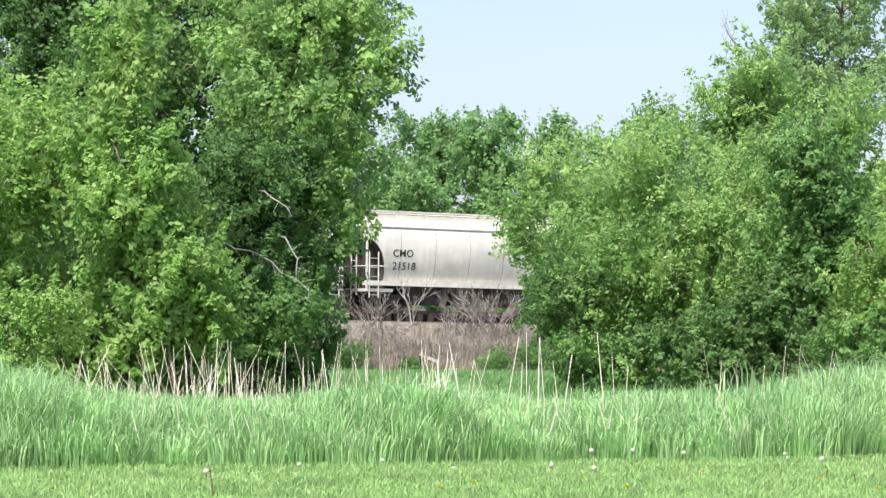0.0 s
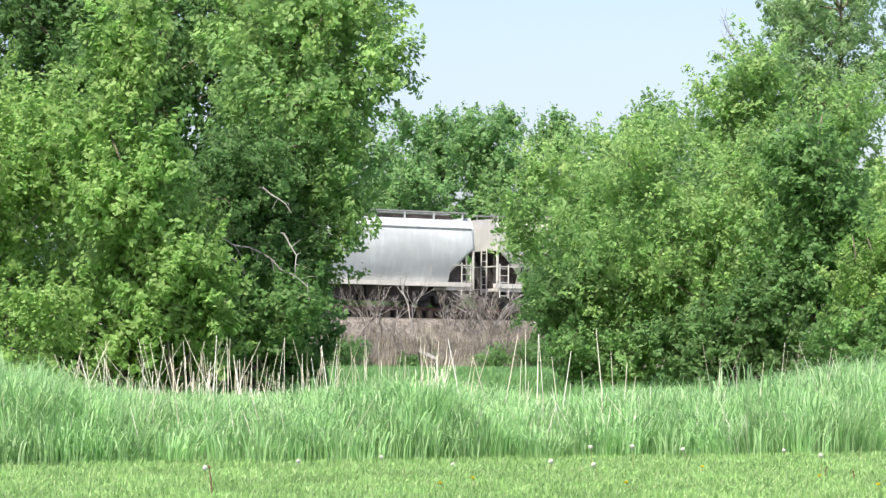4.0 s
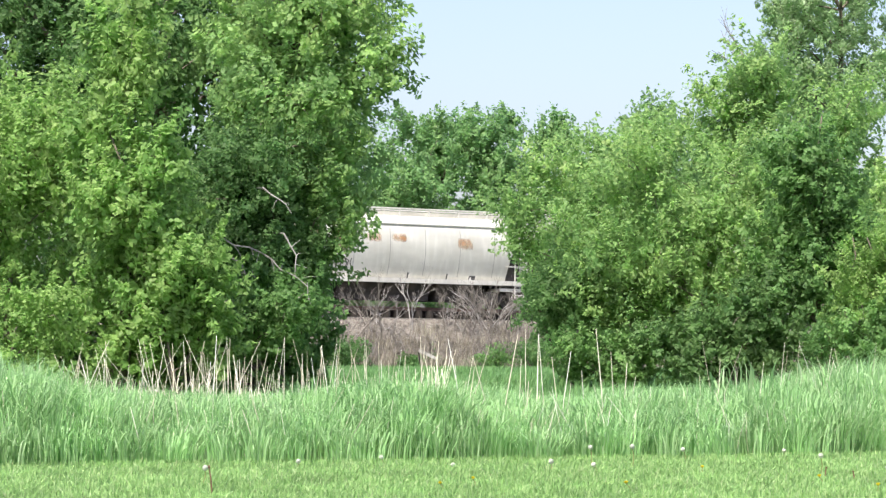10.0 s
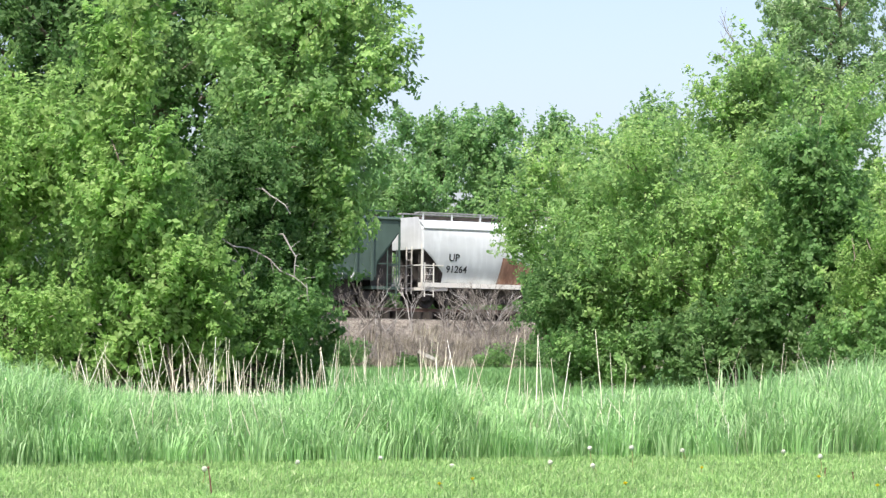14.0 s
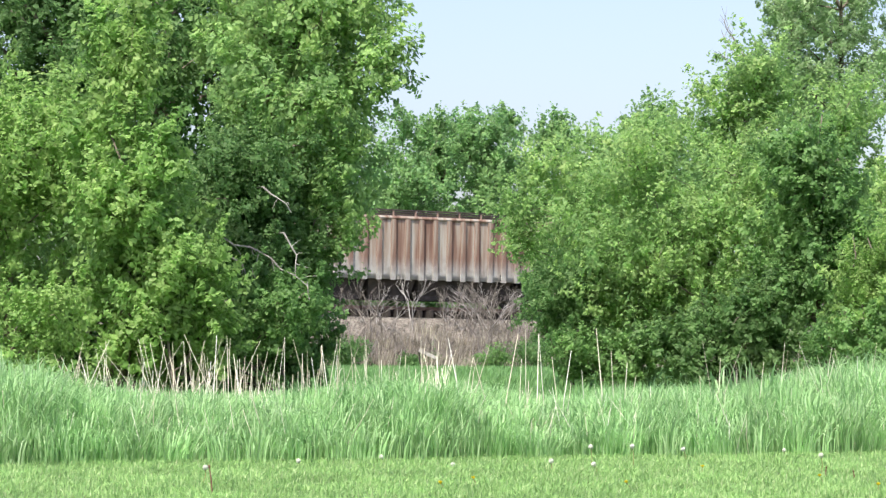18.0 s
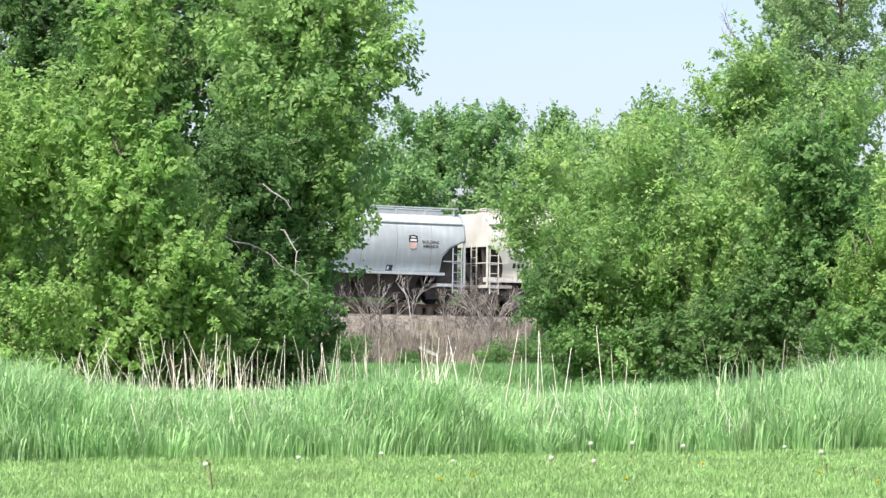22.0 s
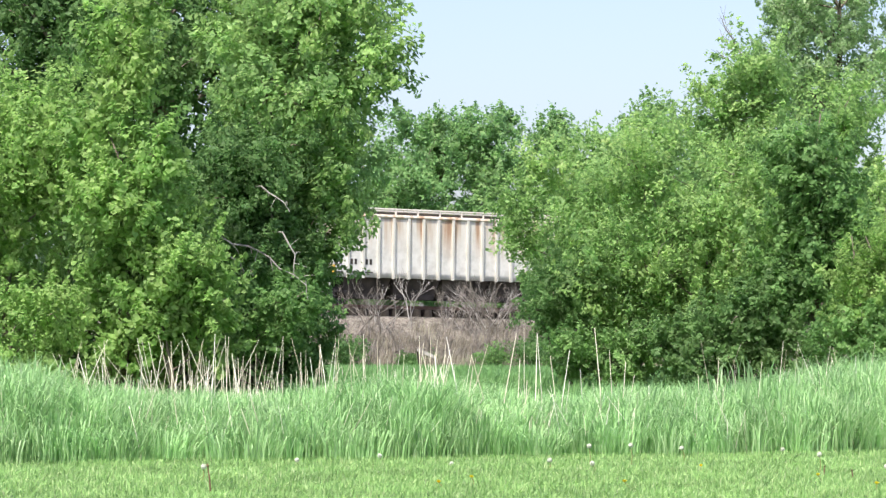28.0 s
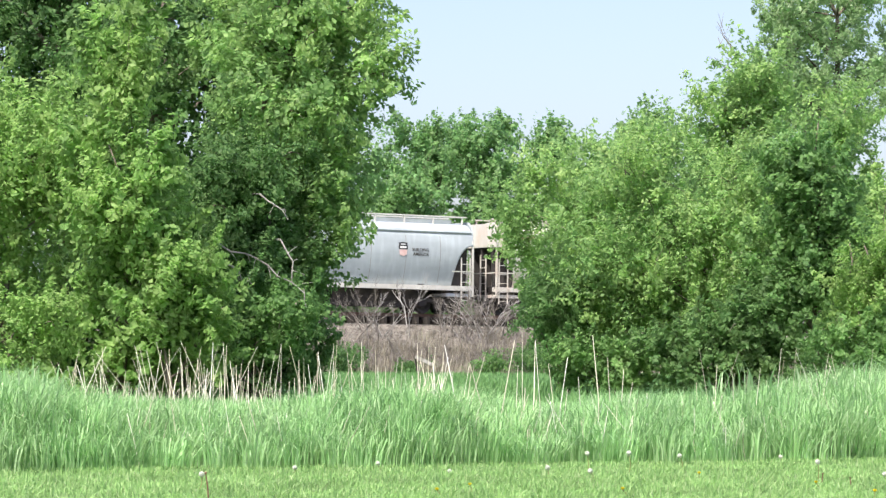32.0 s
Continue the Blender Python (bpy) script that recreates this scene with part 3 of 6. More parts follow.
def hopper_car(length, kind, coat, label, trim=None, bays=3, posts=None):
    """A covered hopper; its origin stands on the rail head below its middle, its near wall faces -y."""
    trim = trim or coat
    tag = (kind, round(length, 2), coat.name)
    sill, top = DIMS[kind]
    half = length / 2
    car = tagged(new("covered_hopper_car"), label, "railcar", "freight cars of the passing train")
    part("body", once(("body", *tag), lambda: car_body(length, kind, coat), coat), None, car)
    part("roof", once(("roof", *tag), lambda: car_roof(length, kind), coat), None, car)
    low = {"rib": 0.2, "tall": 0.36}.get(kind, 0.0)
    high = top + 0.72 - low
    board = once(("running_board", *tag), lambda: Build().box(-half + 0.1, half - 0.1, -0.2, 0.2, high, high + 0.06), M_GALV if kind == "angle" else M_GRIME if coat in (BROWN, RUSTPANEL) else trim)
    for y in (-0.82, 0.82):
        part("running_board", board, None, car, at=pose(0, y, 0))
    hatch = lambda: Build().prism([(-half + 0.6, top + 0.4 - low), (half - 0.6, top + 0.4 - low), (half - 0.6, top + 0.62 - low), (-half + 0.6, top + 0.62 - low)], -0.4, 0.4)
    part("roof_hatch", once(("roof_hatch", *tag), hatch, M_GRIME if kind in ("angle", "rib", "tall") else coat), None, car)
    count = 13 if kind in RIBBED else 10
    brk = lambda: Build().prism([(-0.035, top + 0.32 - low), (0.035, top + 0.32 - low), (0.035, high), (-0.035, high)], -0.03, 0.03)
    mesh = once(("bracket", kind, coat.name), brk, trim)
    for i in range(count):
        for y in (-0.97, 0.97):
            part("bracket", mesh, None, car, at=pose(-half + 0.35 + (length - 0.7) * i / (count - 1), y, 0))
    if kind not in RIBBED:
        for sgn in (-1, 1):
            z0, z1 = (sill - 0.05, sill + 0.08) if kind in ("deep", "slab", "panel") else (sill - 0.14, sill + 0.08)
            d = 1.15 if kind in ("deep", "slab", "panel") else 0.03
            y0, y1 = sorted((sgn * (side_at(sill, kind) - 0.05), sgn * 1.54))
            beam = lambda: Build().box(-half + d, half - d, y0, y1, z0, z1)
            part("side_sill", once(("side_sill", sgn, *tag), beam, trim), None, car)
    else:
        n = posts or 15
        w = 0.12 if coat is RUSTPANEL else 0.058
        outline = [(-w, sill - 0.04), (w, sill - 0.04), (w, top - 0.08), (-w, top - 0.08)]
        rib = once(("rib", kind, coat.name), lambda: Build().prism(outline, -WALL - 0.10, -WALL + 0.01), trim)
        rib2 = once(("rib", "far", kind, coat.name), lambda: Build().prism(outline, WALL - 0.01, WALL + 0.10), trim)
        for i in range(n):
            x = -half + 1.55 + (length - 3.1) * i / (n - 1)
            part("rib", rib, None, car, at=pose(x, 0, 0))
            part("rib", rib2, None, car, at=pose(x, 0, 0))
    if kind in ("round", "low", "deep", "panel"):
        def seam():
            b = Build()
            for j in range(6):
                z0, z1 = sill + 0.2 + 0.38 * j, sill + 0.58 + 0.38 * j
                y0, y1 = -side_at(z0, kind) - 0.006, -side_at(z1, kind) - 0.006
                b.add([(-0.014, y0, z0), (0.014, y0, z0), (0.014, y1, z1), (-0.014, y1, z1)], [(0, 1, 2, 3)])
            return b
        line = once(("weld_seam", kind), seam, M_SEAM)
        for i in range(7):
            part("weld_seam", line, None, car, at=pose(-half + 1.9 + (length - 3.8) * i / 6, 0, 0))
    for i in range(bays):
        w = (length - 4.6) / bays
        part("hopper", once(("hopper", round(w, 2)), lambda: hopper_bay(w * 0.96), M_GRIME), None, car, at=pose(-half + 2.3 + w * (i + 0.5), 0, 0))
    part("center_sill", once(("center_sill", round(length, 2)), lambda: Build().box(-half + 0.1, half - 0.1, -0.22, 0.22, 0.72, 1.0), M_IRON), None, car)
    mirror = Matrix.Rotation(math.pi, 4, "Z")
    for end in (0, 1):
        m = mirror if end else Matrix.Identity(4)
        # all pieces below are drawn for the left end
        plat = lambda: Build().box(-half, -half + 1.5, -1.45, 1.45, 0.86, 1.0)
        part("end_platform", once(("end_platform", round(length, 2), coat.name), plat, trim), None, car, at=m)
        def web():
            line = [(-half + d, z - 0.04) for d, z in cut_line(kind) if z > sill + 0.02 and d >= 0.04]
            return Build().prism([(-half + 0.12, 0.98)] + [(-half + 1.3, 0.98)] + list(reversed(line)), -0.03, 0.03)
        # three near-black plates close each end cutout
        for y in (-0.95, 0.0, 0.95):
            part("end_web", once(("end_web", kind, round(length, 2)), web, M_DARK_SHEET), None, car, at=m @ pose(0, y, 0))
        foot = cut_line(kind)[0][1] + 0.02
        side, ridge = side_at(top - 0.1, kind), top + 0.52 * RISE.get(kind, 1.0)
        sheet = lambda: Build().prism([(-side, foot), (side, foot), (side + 0.03, top - 0.05), (1.12, ridge - 0.04), (0.95, ridge), (-0.95, ridge), (-1.12, ridge - 0.04), (-side - 0.03, top - 0.05)], half - 0.02, half + 0.018)
        part("end_sheet", once(("end_sheet", *tag), sheet, trim if kind == "deep" else coat), None, car, at=m @ pose(0, 0, 0, 0, 0, 90))
        for sgn in (-1, 1):
            head = cut_line(kind)[0][1] + 0.25
            post = lambda: Build().box(-half - 0.02, -half + 0.07, min(sgn * 1.46, sgn * 1.54), max(sgn * 1.46, sgn * 1.54), 0.86, head)
            part("corner_post", once(("corner_post", sgn, *tag), post, trim), None, car, at=m)
            part("ladder", once(("ladder", sgn, *tag), lambda: ladder(-half + 0.42, sgn * 1.5, 0.55, 2.2 if kind == "angle" else 2.75, 0.5), trim), None, car, at=m)
        part("end_ladder", once(("end_ladder", *tag), lambda: ladder(-half - 0.04, -0.35, 0.7, 3.0, 0.5, False, 6), trim), None, car, at=m)
        part("handrail", once(("handrail", *tag), lambda: Build().box(-half - 0.06, -half - 0.02, -1.5, 1.5, 2.05, 2.10).box(-half, -half + 1.2, -1.53, -1.49, 2.05, 2.10).box(-half, -half + 1.2, 1.49, 1.53, 2.05, 2.10), trim), None, car, at=m)
        part("coupler", COUPLER, None, car, at=m @ pose(-half - 0.05, 0, 0, 0, 0, 180))
        part("brake_gear" if end else "air_reservoir", once(("brake_gear" if end else "air_reservoir", round(length, 2)), lambda: Build().tube([(-half + 0.5, -0.55, 1.25), (-half + 0.5, 0.5, 1.25)], 0.2, 10).box(-half + 0.3, -half + 0.7, -0.3, 0.2, 1.0, 1.15), M_GRIME), None, car, at=m)
        tx = (half - 1.55) * (1 if end else -1)
        truck = part("truck", BOLSTER, None, car, at=pose(tx, 0, 0))
        for sgn in (-1, 1):
            part("side_frame", TRUCK_FRAME, None, truck, at=pose(0, 1.02 * sgn, 0))
        for dx in (-0.86, 0.86):
            ws = part("wheelset", WHEELSET, None, truck, at=pose(dx, 0, 0.46))
            SPINNERS.append((car, ws, tx + dx, dx))
    return car
# place of the near left corner of each car along the train, at the start
CORNERS = [47.0, 30.3, 13.5, -3.24, -19.7, -36.46, -53.2, -69.95, -86.69, -103.56, -120.44, -137.38, -154.32, -171.21, -186.92, -203.6, -220.4, -237.17,
           -254.13, -271.06, -286.86, -303.86, -319.58, -336.2, -353.05, -370.13, -387.0, -403.89, -420.8, -437.85, -454.44, -471.33, -488.1, -504.9, -521.7]
SLACK = 1.3     # between the corners of neighbouring cars


def ran(t):
    """How far the train has run at t seconds."""
    return 14.2587 * t + 0.020934 * t * t - 0.0000624 * t ** 3


def when(dist):
    lo, hi = -6.0, 40.0
    for _ in range(40):
        mid = 0.5 * (lo + hi)
        lo, hi = (mid, hi) if ran(mid) < dist else (lo, mid)
    return 0.5 * (lo + hi)


SHIELD = [(-0.23, 0.0), (0.23, 0.0), (0.26, 0.11), (0.22, 0.26), (0.26, 0.31), (0.13, 0.32), (0.0, 0.36), (-0.13, 0.32), (-0.26, 0.31), (-0.22, 0.26), (-0.26, 0.11)]


class Marks:
    """Lettering and emblems on the near wall of one car; x counts from its left corner."""

    def __init__(self, car, length, kind):
        self.car, self.half, self.kind = car, length / 2, kind

    def put(self, name, me, x, z, label=""):
        if name != "lettering":
            bm = bmesh.new()
            bm.from_mesh(me)
            zs = [v.co.z for v in bm.verts]
            for k in range(1, int((max(zs) - min(zs)) / 0.22) + 1):
                bmesh.ops.bisect_plane(bm, geom=bm.verts[:] + bm.edges[:] + bm.faces[:], plane_co=(0, 0, min(zs) + 0.22 * k), plane_no=(0, 0, 1))
            bm.to_mesh(me)
            bm.free()
        z -= 0.05
        for v in me.vertices:
            zz = z + v.co.y if name == "lettering" else z + v.co.z
            xx = x - self.half + v.co.x
            depth = v.co.z if name == "lettering" else -v.co.y
            v.co = (xx, -side_at(zz, self.kind) - 0.012 - depth, zz)
        return part(name, me, None, self.car, label)

    def text(self, words, x, z, size=0.52, mat=M_BLACK, bold=0.012):
        return self.put("lettering", lettering(words, size, mat, bold=bold), x, z)

    def shape(self, name, poly, x, z, mat, label="", proud=0.004):
        return self.put(name, Build().prism(poly, -proud, 0).mesh(name, mat), x, z, label)

    def block(self, x, z, w, h, mat, name="panel_mark", label="", proud=0.004):
        return self.shape(name, [(0, 0), (w, 0), (w, h), (0, h)], x, z, mat, label, proud)

    def shield(self, x, z, lower):
        z += 0.45 if self.kind in ("deep", "rib") else 0.66 if self.kind == "round" else 0.15 if self.kind == "panel" else 0.42
        self.shape("emblem", SHIELD, x, z, M_BLACK, "dark shield emblem")
        self.shape("emblem", [(p * 0.74, 0.05 + q * 0.30) for p, q in SHIELD], x, z, M_WHITE, "pale emblem field", 0.008)
        self.block(x - 0.13, z + 0.22, 0.26, 0.05, M_WHITE, "emblem_bar", "", 0.010)
        self.shape("emblem", [(-0.22, 0.0), (-0.20, -0.24), (0, -0.32), (0.20, -0.24), (0.22, 0.0)], x, z - 0.02, lower, "faded lower half of the emblem")

    def slogan(self, x, z):
        z += 0.58 if self.kind == "round" else 0.15
        self.text("BUILDING", x, z + 0.21, 0.21, M_GRIME, 0.001)
        self.text("AMERICA", x + 0.05, z, 0.21, M_GRIME, 0.001)

    def stain(self, x, z, w, h):
        """A rust bloom on the paint, soft at its rim."""
        self.block(x - 0.2 * w, z - 0.2 * h, 1.4 * w, 1.4 * h, M_RUSTTINT, "rust_stain", "orange rust stain", 0.003)

    def spray(self, x, z, w, h, mat, seed, stroke=0.03, letters=6):
        rng = random.Random(seed)
        return tagged(self.put("spray_paint", scrawl(rng, w, h, stroke, letters).mesh("spray_paint", mat), x, z), "illegible spray-painted scrawl", kind="stuff")

    def bubbles(self, x, z, w, h, letters, seed):
        """Fat outlined spray-paint shapes side by side that spell nothing."""
        rng = random.Random(seed)
        step = w / letters
        for k in range(letters):
            ring = []
            for j in range(12):
                a = 2 * math.pi * j / 12
                r = rng.uniform(0.72, 1.06) / max(abs(math.cos(a)), abs(math.sin(a))) ** 0.95
                ring.append((0.46 * step * r * math.cos(a), 0.5 * h * r * math.sin(a)))
            cx, cz = x + step * (k + 0.5), z + 0.5 * h
            self.shape("spray_outline", ring, cx, cz, M_MAROON, "dark maroon spray-paint outline", 0.003)
            self.shape("spray_fill", [(p * 0.76, q * 0.84) for p, q in ring], cx, cz, M_PALEPINK, "pale pink spray-paint fill", 0.007)
            self.block(cx - 0.04 + rng.uniform(-0.1, 0.1), z + h * rng.uniform(0.15, 0.4), 0.08, h * 0.42, M_MAROON, "spray_outline", "", 0.011)

    def stencil(self, x, z=1.45):
        self.block(x, z, 0.36, 0.28, M_BLACK, "stencil_panel")
        self.block(x + 0.05, z + 0.06, 0.1, 0.14, M_WHITE, "stencil_mark", "", 0.008)

    def bars(self, x, z, rows, w, h, mat=M_BLACK):
        rng = random.Random(int(x * 100) + rows)
        for r in range(rows):
            n = 4 + r
            for i in range(n):
                self.block(x + i * w / n, z - r * 0.5, w / n * rng.uniform(0.5, 0.75), h, mat, "lettering_bar")


def up_marks(m, number, logo_x=None, logo_mat=M_WHITE):
    m.text("UP", 1.50, 2.36, 0.50, bold=0.006)
    m.text(number, 1.40, 1.80, 0.48, bold=0.006)
    if logo_x:
        m.shield(logo_x, 2.45, logo_mat)


def cmo_marks(m, number, x, z=2.58, size=0.52):
    m.text("CMO", x - 0.08, z + 0.02, size * 0.97, bold=0.002)
    m.text(number, x - 0.05, z - 0.60, size, bold=0.003)


def train():
    spec = {
        -1: ("angle", SILVER, "pale silver-grey covered hopper car with angled end cutouts"),
        0: ("angle", GREY, "pale grey covered hopper car with a long white sill"),
        1: ("round", CREAM, "weathered beige round-sided covered hopper car"),
        2: ("angle", GREY, "pale blue-grey covered hopper car with a small shield"),
        3: ("angle", GREY, "white-grey covered hopper car with a bold slogan"),
        4: ("angle", WARM, "warm grey covered hopper car with a rusty white sill"),
        5: ("angle", GREY, "grey covered hopper car with a plain smooth side"),
        6: ("deep", SILVER, "silver covered hopper car with blue spray paint low on its side"),
        7: ("deep", GREY, "grey covered hopper car with a dark eave band"),
        8: ("rib", TAUPE, "grey ribbed covered hopper car with rust at the rib feet"),
        9: ("round", TAUPE, "dull taupe round-sided covered hopper car"),
        10: ("round", CREAM, "cream covered hopper car with orange rust patches and scrawls"),
        11: ("round", WARM, "grey round-sided covered hopper car with large black marks"),
        12: ("low", CREAM, "cream covered hopper car with blue letter shapes under the eave"),
        13: ("angle", GREY, "white covered hopper car with a brown rust panel and scrawls"),
        14: ("tall", GREEN, "dull green ribbed covered hopper car with a faded yellow emblem"),
        15: ("angle", SILVER, "blue-grey covered hopper car with a plain end"),
        16: ("deep", SILVER, "blue-grey covered hopper car with red outlined spray paint"),
        17: ("tall", RUSTPANEL, "badly rusted covered hopper car with wide side panels"),
        18: ("slab", TAUPE, "flat-sided grey covered hopper car with tall black marks"),
        19: ("angle", SILVER, "blue-grey covered hopper car with dark scrawls along the sill"),
        20: ("low", CREAM, "cream round-sided covered hopper car with scrawls along the sill"),
        21: ("panel", SILVER, "grey covered hopper car with vertical seams and a slogan"),
        22: ("tall", BROWN, "dark brown ribbed covered hopper car with pale ribs"),
        23: ("deep", WARM, "beige covered hopper car with a grey eave band"),
        24: ("round", CREAM, "creamy white round-sided covered hopper car"),
        25: ("tall", ORANGE, "orange-rusted ribbed covered hopper car"),
        26: ("tall", WHITERIB, "white ribbed covered hopper car streaked with rust"),
        27: ("round", GREY, "pale grey round-sided covered hopper car with red scrawls"),
        28: ("angle", GREY, "pale grey covered hopper car with black marks and a shield"),
        29: ("round", CREAMRUST, "cream covered hopper car with orange rust stains"),
        30: ("round", SILVER, "pale blue-grey covered hopper car with a shield and slogan"),
        31: ("angle", GREY, "pale grey covered hopper car near the end of view"),
        32: ("round", CREAM, "cream covered hopper car following behind"),
    }
    trims = {5: CREAM, 11: CREAM, 28: CREAM, 8: GREY, 14: GREEN, 17: RUSTPANEL, 22: WARM, 25: WHITERIB, 26: CREAM, 9: WARM, 19: GREY, 3: CREAM, 30: CREAM, 23: CREAM, 4: CREAM, 2: CREAM}
    cars = []
    for i, (kind, coat, label) in spec.items():
        left, ahead = CORNERS[i + 2], CORNERS[i + 1]
        length = round((ahead - left - SLACK) * 5) / 5
        left = 0.5 * (left + ahead - SLACK - length)
        car = hopper_car(length, kind, coat, label, trims.get(i), bays=4 if kind in ("round", "low", "rib", "tall") else 3, posts={8: 17, 17: 17, 22: 18, 25: 16, 26: 16}.get(i))
        m = Marks(car, length, kind)
        decorate(i, m, length)
        cars.append((car, left + length / 2, length))
    return cars


def decorate(i, m, n):
    """The markings that each car carries."""
    if i == 1:
        cmo_marks(m, "21518", 1.50)
    elif i == 2:
        up_marks(m, "88914", 11.9)
        m.stencil(13.1, 1.25)
    elif i == 3:
        up_marks(m, "90701", 12.6)
        m.text("We will", 8.95, 2.62, 0.84, bold=0.02)
        m.text("deliver...", 9.05, 1.93, 0.84, bold=0.02)
        m.stencil(13.4, 1.25)
        m.spray(5.0, 1.3, 0.5, 0.6, M_BLACK, 3, 0.015, 1)
    elif i == 4:
        up_marks(m, "88906", 12.2)
        m.stencil(13.6, 1.25)
    elif i == 6:
        cmo_marks(m, "20220", 1.85, 2.8)
        m.spray(3.1, 1.42, 1.3, 0.55, M_SPRAYBLUE, 6, 0.06, 5)
        m.spray(6.2, 1.42, 2.8, 0.62, M_SPRAYBLUE, 7, 0.06, 9)
    elif i == 7:
        cmo_marks(m, "20004", 1.7, 2.8)
        m.shield(11.9, 2.55, M_PINK)
        m.spray(1.9, 1.55, 0.6, 0.3, M_GRIME, 8, 0.02, 4)
        m.spray(0.35, 2.95, 0.9, 0.75, M_BLACK, 9, 0.016, 3)
        m.stencil(12.9, 1.4)
    elif i == 8:
        for k, sign in enumerate("UP"):
            m.text(sign, 1.75 + 0.77 * k, 2.55, 0.48, bold=0.004)
        for k, sign in enumerate("78512"):
            m.text(sign, 1.75 + 0.77 * k, 1.95, 0.46, bold=0.004)
        m.shield(12.2, 2.85, M_WHITE)
        for x in (4.2, 6.3, 8.2, 10.1, 11.2):
            m.spray(x, 1.36, 0.5, 0.4, M_BLACK, int(x * 10), 0.015, 1)
        m.block(1.52, 1.3, 0.16, 0.55, M_YELLOW, "yellow_stripe", "worn yellow stripe", 0.11)
        m.block(n - 1.62, 1.3, 0.16, 0.55, M_YELLOW, "yellow_stripe", "worn yellow stripe", 0.11)
    elif i == 9:
        m.text("CITX", 1.2, 2.35, 0.36)
        m.bars(1.2, 1.95, 1, 1.1, 0.22)
        m.stencil(13.0, 1.4)
    elif i == 10:
        m.text("CRDX", 1.6, 2.3, 0.38, M_GRIME)
        m.block(1.65, 1.72, 0.72, 0.42, M_RUSTTINT, "rust_stain", "orange rust stain", 0.003)
        for x, z, w, h in ((1.4, 2.95, 1.2, 0.9), (3.05, 3.4, 1.05, 0.5), (4.8, 2.75, 1.05, 1.0), (6.6, 3.2, 0.6, 0.35), (8.0, 3.2, 0.7, 0.3), (11.65, 2.95, 0.65, 0.4)):
            m.stain(x, z, w, h)
        m.spray(2.5, 1.75, 3.4, 0.55, M_BLACK, 10, 0.02, 12)
        m.stencil(12.4, 1.35)
        for x in (4.5, 6.7, 8.9, 11.1):
            m.block(x, 1.2, 0.07, 0.5, M_BLACK, "grime_streak")
    elif i == 11:
        cmo_marks(m, "21966", 1.75)
        m.shield(11.65, 2.45, M_PINK)
        m.slogan(12.2, 2.3)
        m.stencil(12.3, 1.3)
    elif i == 12:
        m.text("CMO", 1.7, 2.5, 0.42, M_GRIME)
        m.text("22277", 1.7, 2.05, 0.42, M_GRIME)
        for k, x in enumerate((11.2, 11.55, 11.9, 12.25)):
            m.shape("blue_mark", [(0, 0), (0.1, 0), (0.12, 0.4), (0.2, 0.4), (0.2, 0), (0.3, 0), (0.28, 0.5), (0.03, 0.5)], x + 0.35, 3.45, M_BLUE, "plain blue letter-sized shape")
        m.stencil(11.0, 1.3)
        for x in (4.5, 6.7, 8.9, 10.6, 13.4):
            m.block(x, 1.25, 0.07, 0.55, M_BLACK, "grime_streak")
    elif i == 13:
        up_marks(m, "91264", 12.05)
        m.text("We will", 8.95, 2.62, 0.84, bold=0.02)
        m.text("deliver.", 9.05, 1.93, 0.84, bold=0.02)
        m.shape("rust_panel", [(0, 0), (2.2, 0), (2.5, 0.95), (2.3, 1.02), (1.75, 1.0), (1.62, 0.86), (1.5, 1.12), (1.25, 1.2), (1.12, 0.95), (0.9, 1.2), (0.2, 1.3)], 4.4, 1.3, M_RUSTPATCH, "brown rusted panel with a ragged top")
        m.spray(7.45, 1.6, 0.9, 0.8, M_SPRAYBLUE, 13, 0.025, 3)
        m.spray(8.4, 1.5, 0.45, 0.6, M_BLACK, 12, 0.03, 1)
        m.spray(12.05, 1.3, 1.6, 0.6, M_BLACK, 14, 0.04, 6)
        m.spray(13.0, 1.8, 0.9, 1.2, M_GRIME, 15, 0.02, 2)
    elif i == 14:
        m.shape("emblem", [(0, 0), (1.6, 0.5), (1.65, 0.95), (1.2, 0.9), (1.1, 1.1), (0.4, 0.95), (0.4, 0.6), (0, 0.5)], 8.3, 2.2, M_RUSTPATCH, "faded brown and yellow emblem", 0.11)
        for k in range(5):
            m.block(8.45 + 0.3 * k, 2.42 + 0.09 * k, 0.12, 0.24, M_OCHRE, "emblem_bar", "", 0.116)
        for x in (11.2, 12.05):
            m.block(x, 1.35, 0.42, 0.42, M_WHITE, "panel_mark", "white outlined square", 0.004)
            m.block(x + 0.06, 1.41, 0.30, 0.30, M_GRIME, "panel_mark", "", 0.008)
        m.block(12.9, 1.3, 0.2, 0.4, M_WHITE, "panel_mark")
    elif i == 16:
        cmo_marks(m, "20318", 1.75, 2.8)
        m.shield(11.9, 2.55, M_PINK)
        m.bubbles(3.95, 1.32, 3.05, 0.98, 4, 16)
        m.spray(7.0, 1.5, 0.9, 0.7, M_RED, 18, 0.03, 5)
        m.spray(9.3, 1.25, 2.2, 0.7, M_SPRAYBLUE, 19, 0.04, 5)
        m.stencil(12.6, 1.4)
    elif i == 17:
        m.bars(1.9, 2.35, 2, 1.6, 0.3)
        m.stencil(12.3, 1.4)
    elif i == 18:
        m.text("SOXX", 1.5, 2.95, 0.56)
        m.text("520500", 1.55, 2.4, 0.56)
        m.stencil(11.9, 1.4)
        for x in (2.2, 5.4, 8.75):
            m.block(x, 1.95, 0.4, 0.08, M_GRIME, "grime_streak")
    elif i == 19:
        up_marks(m, "88753", 12.25)
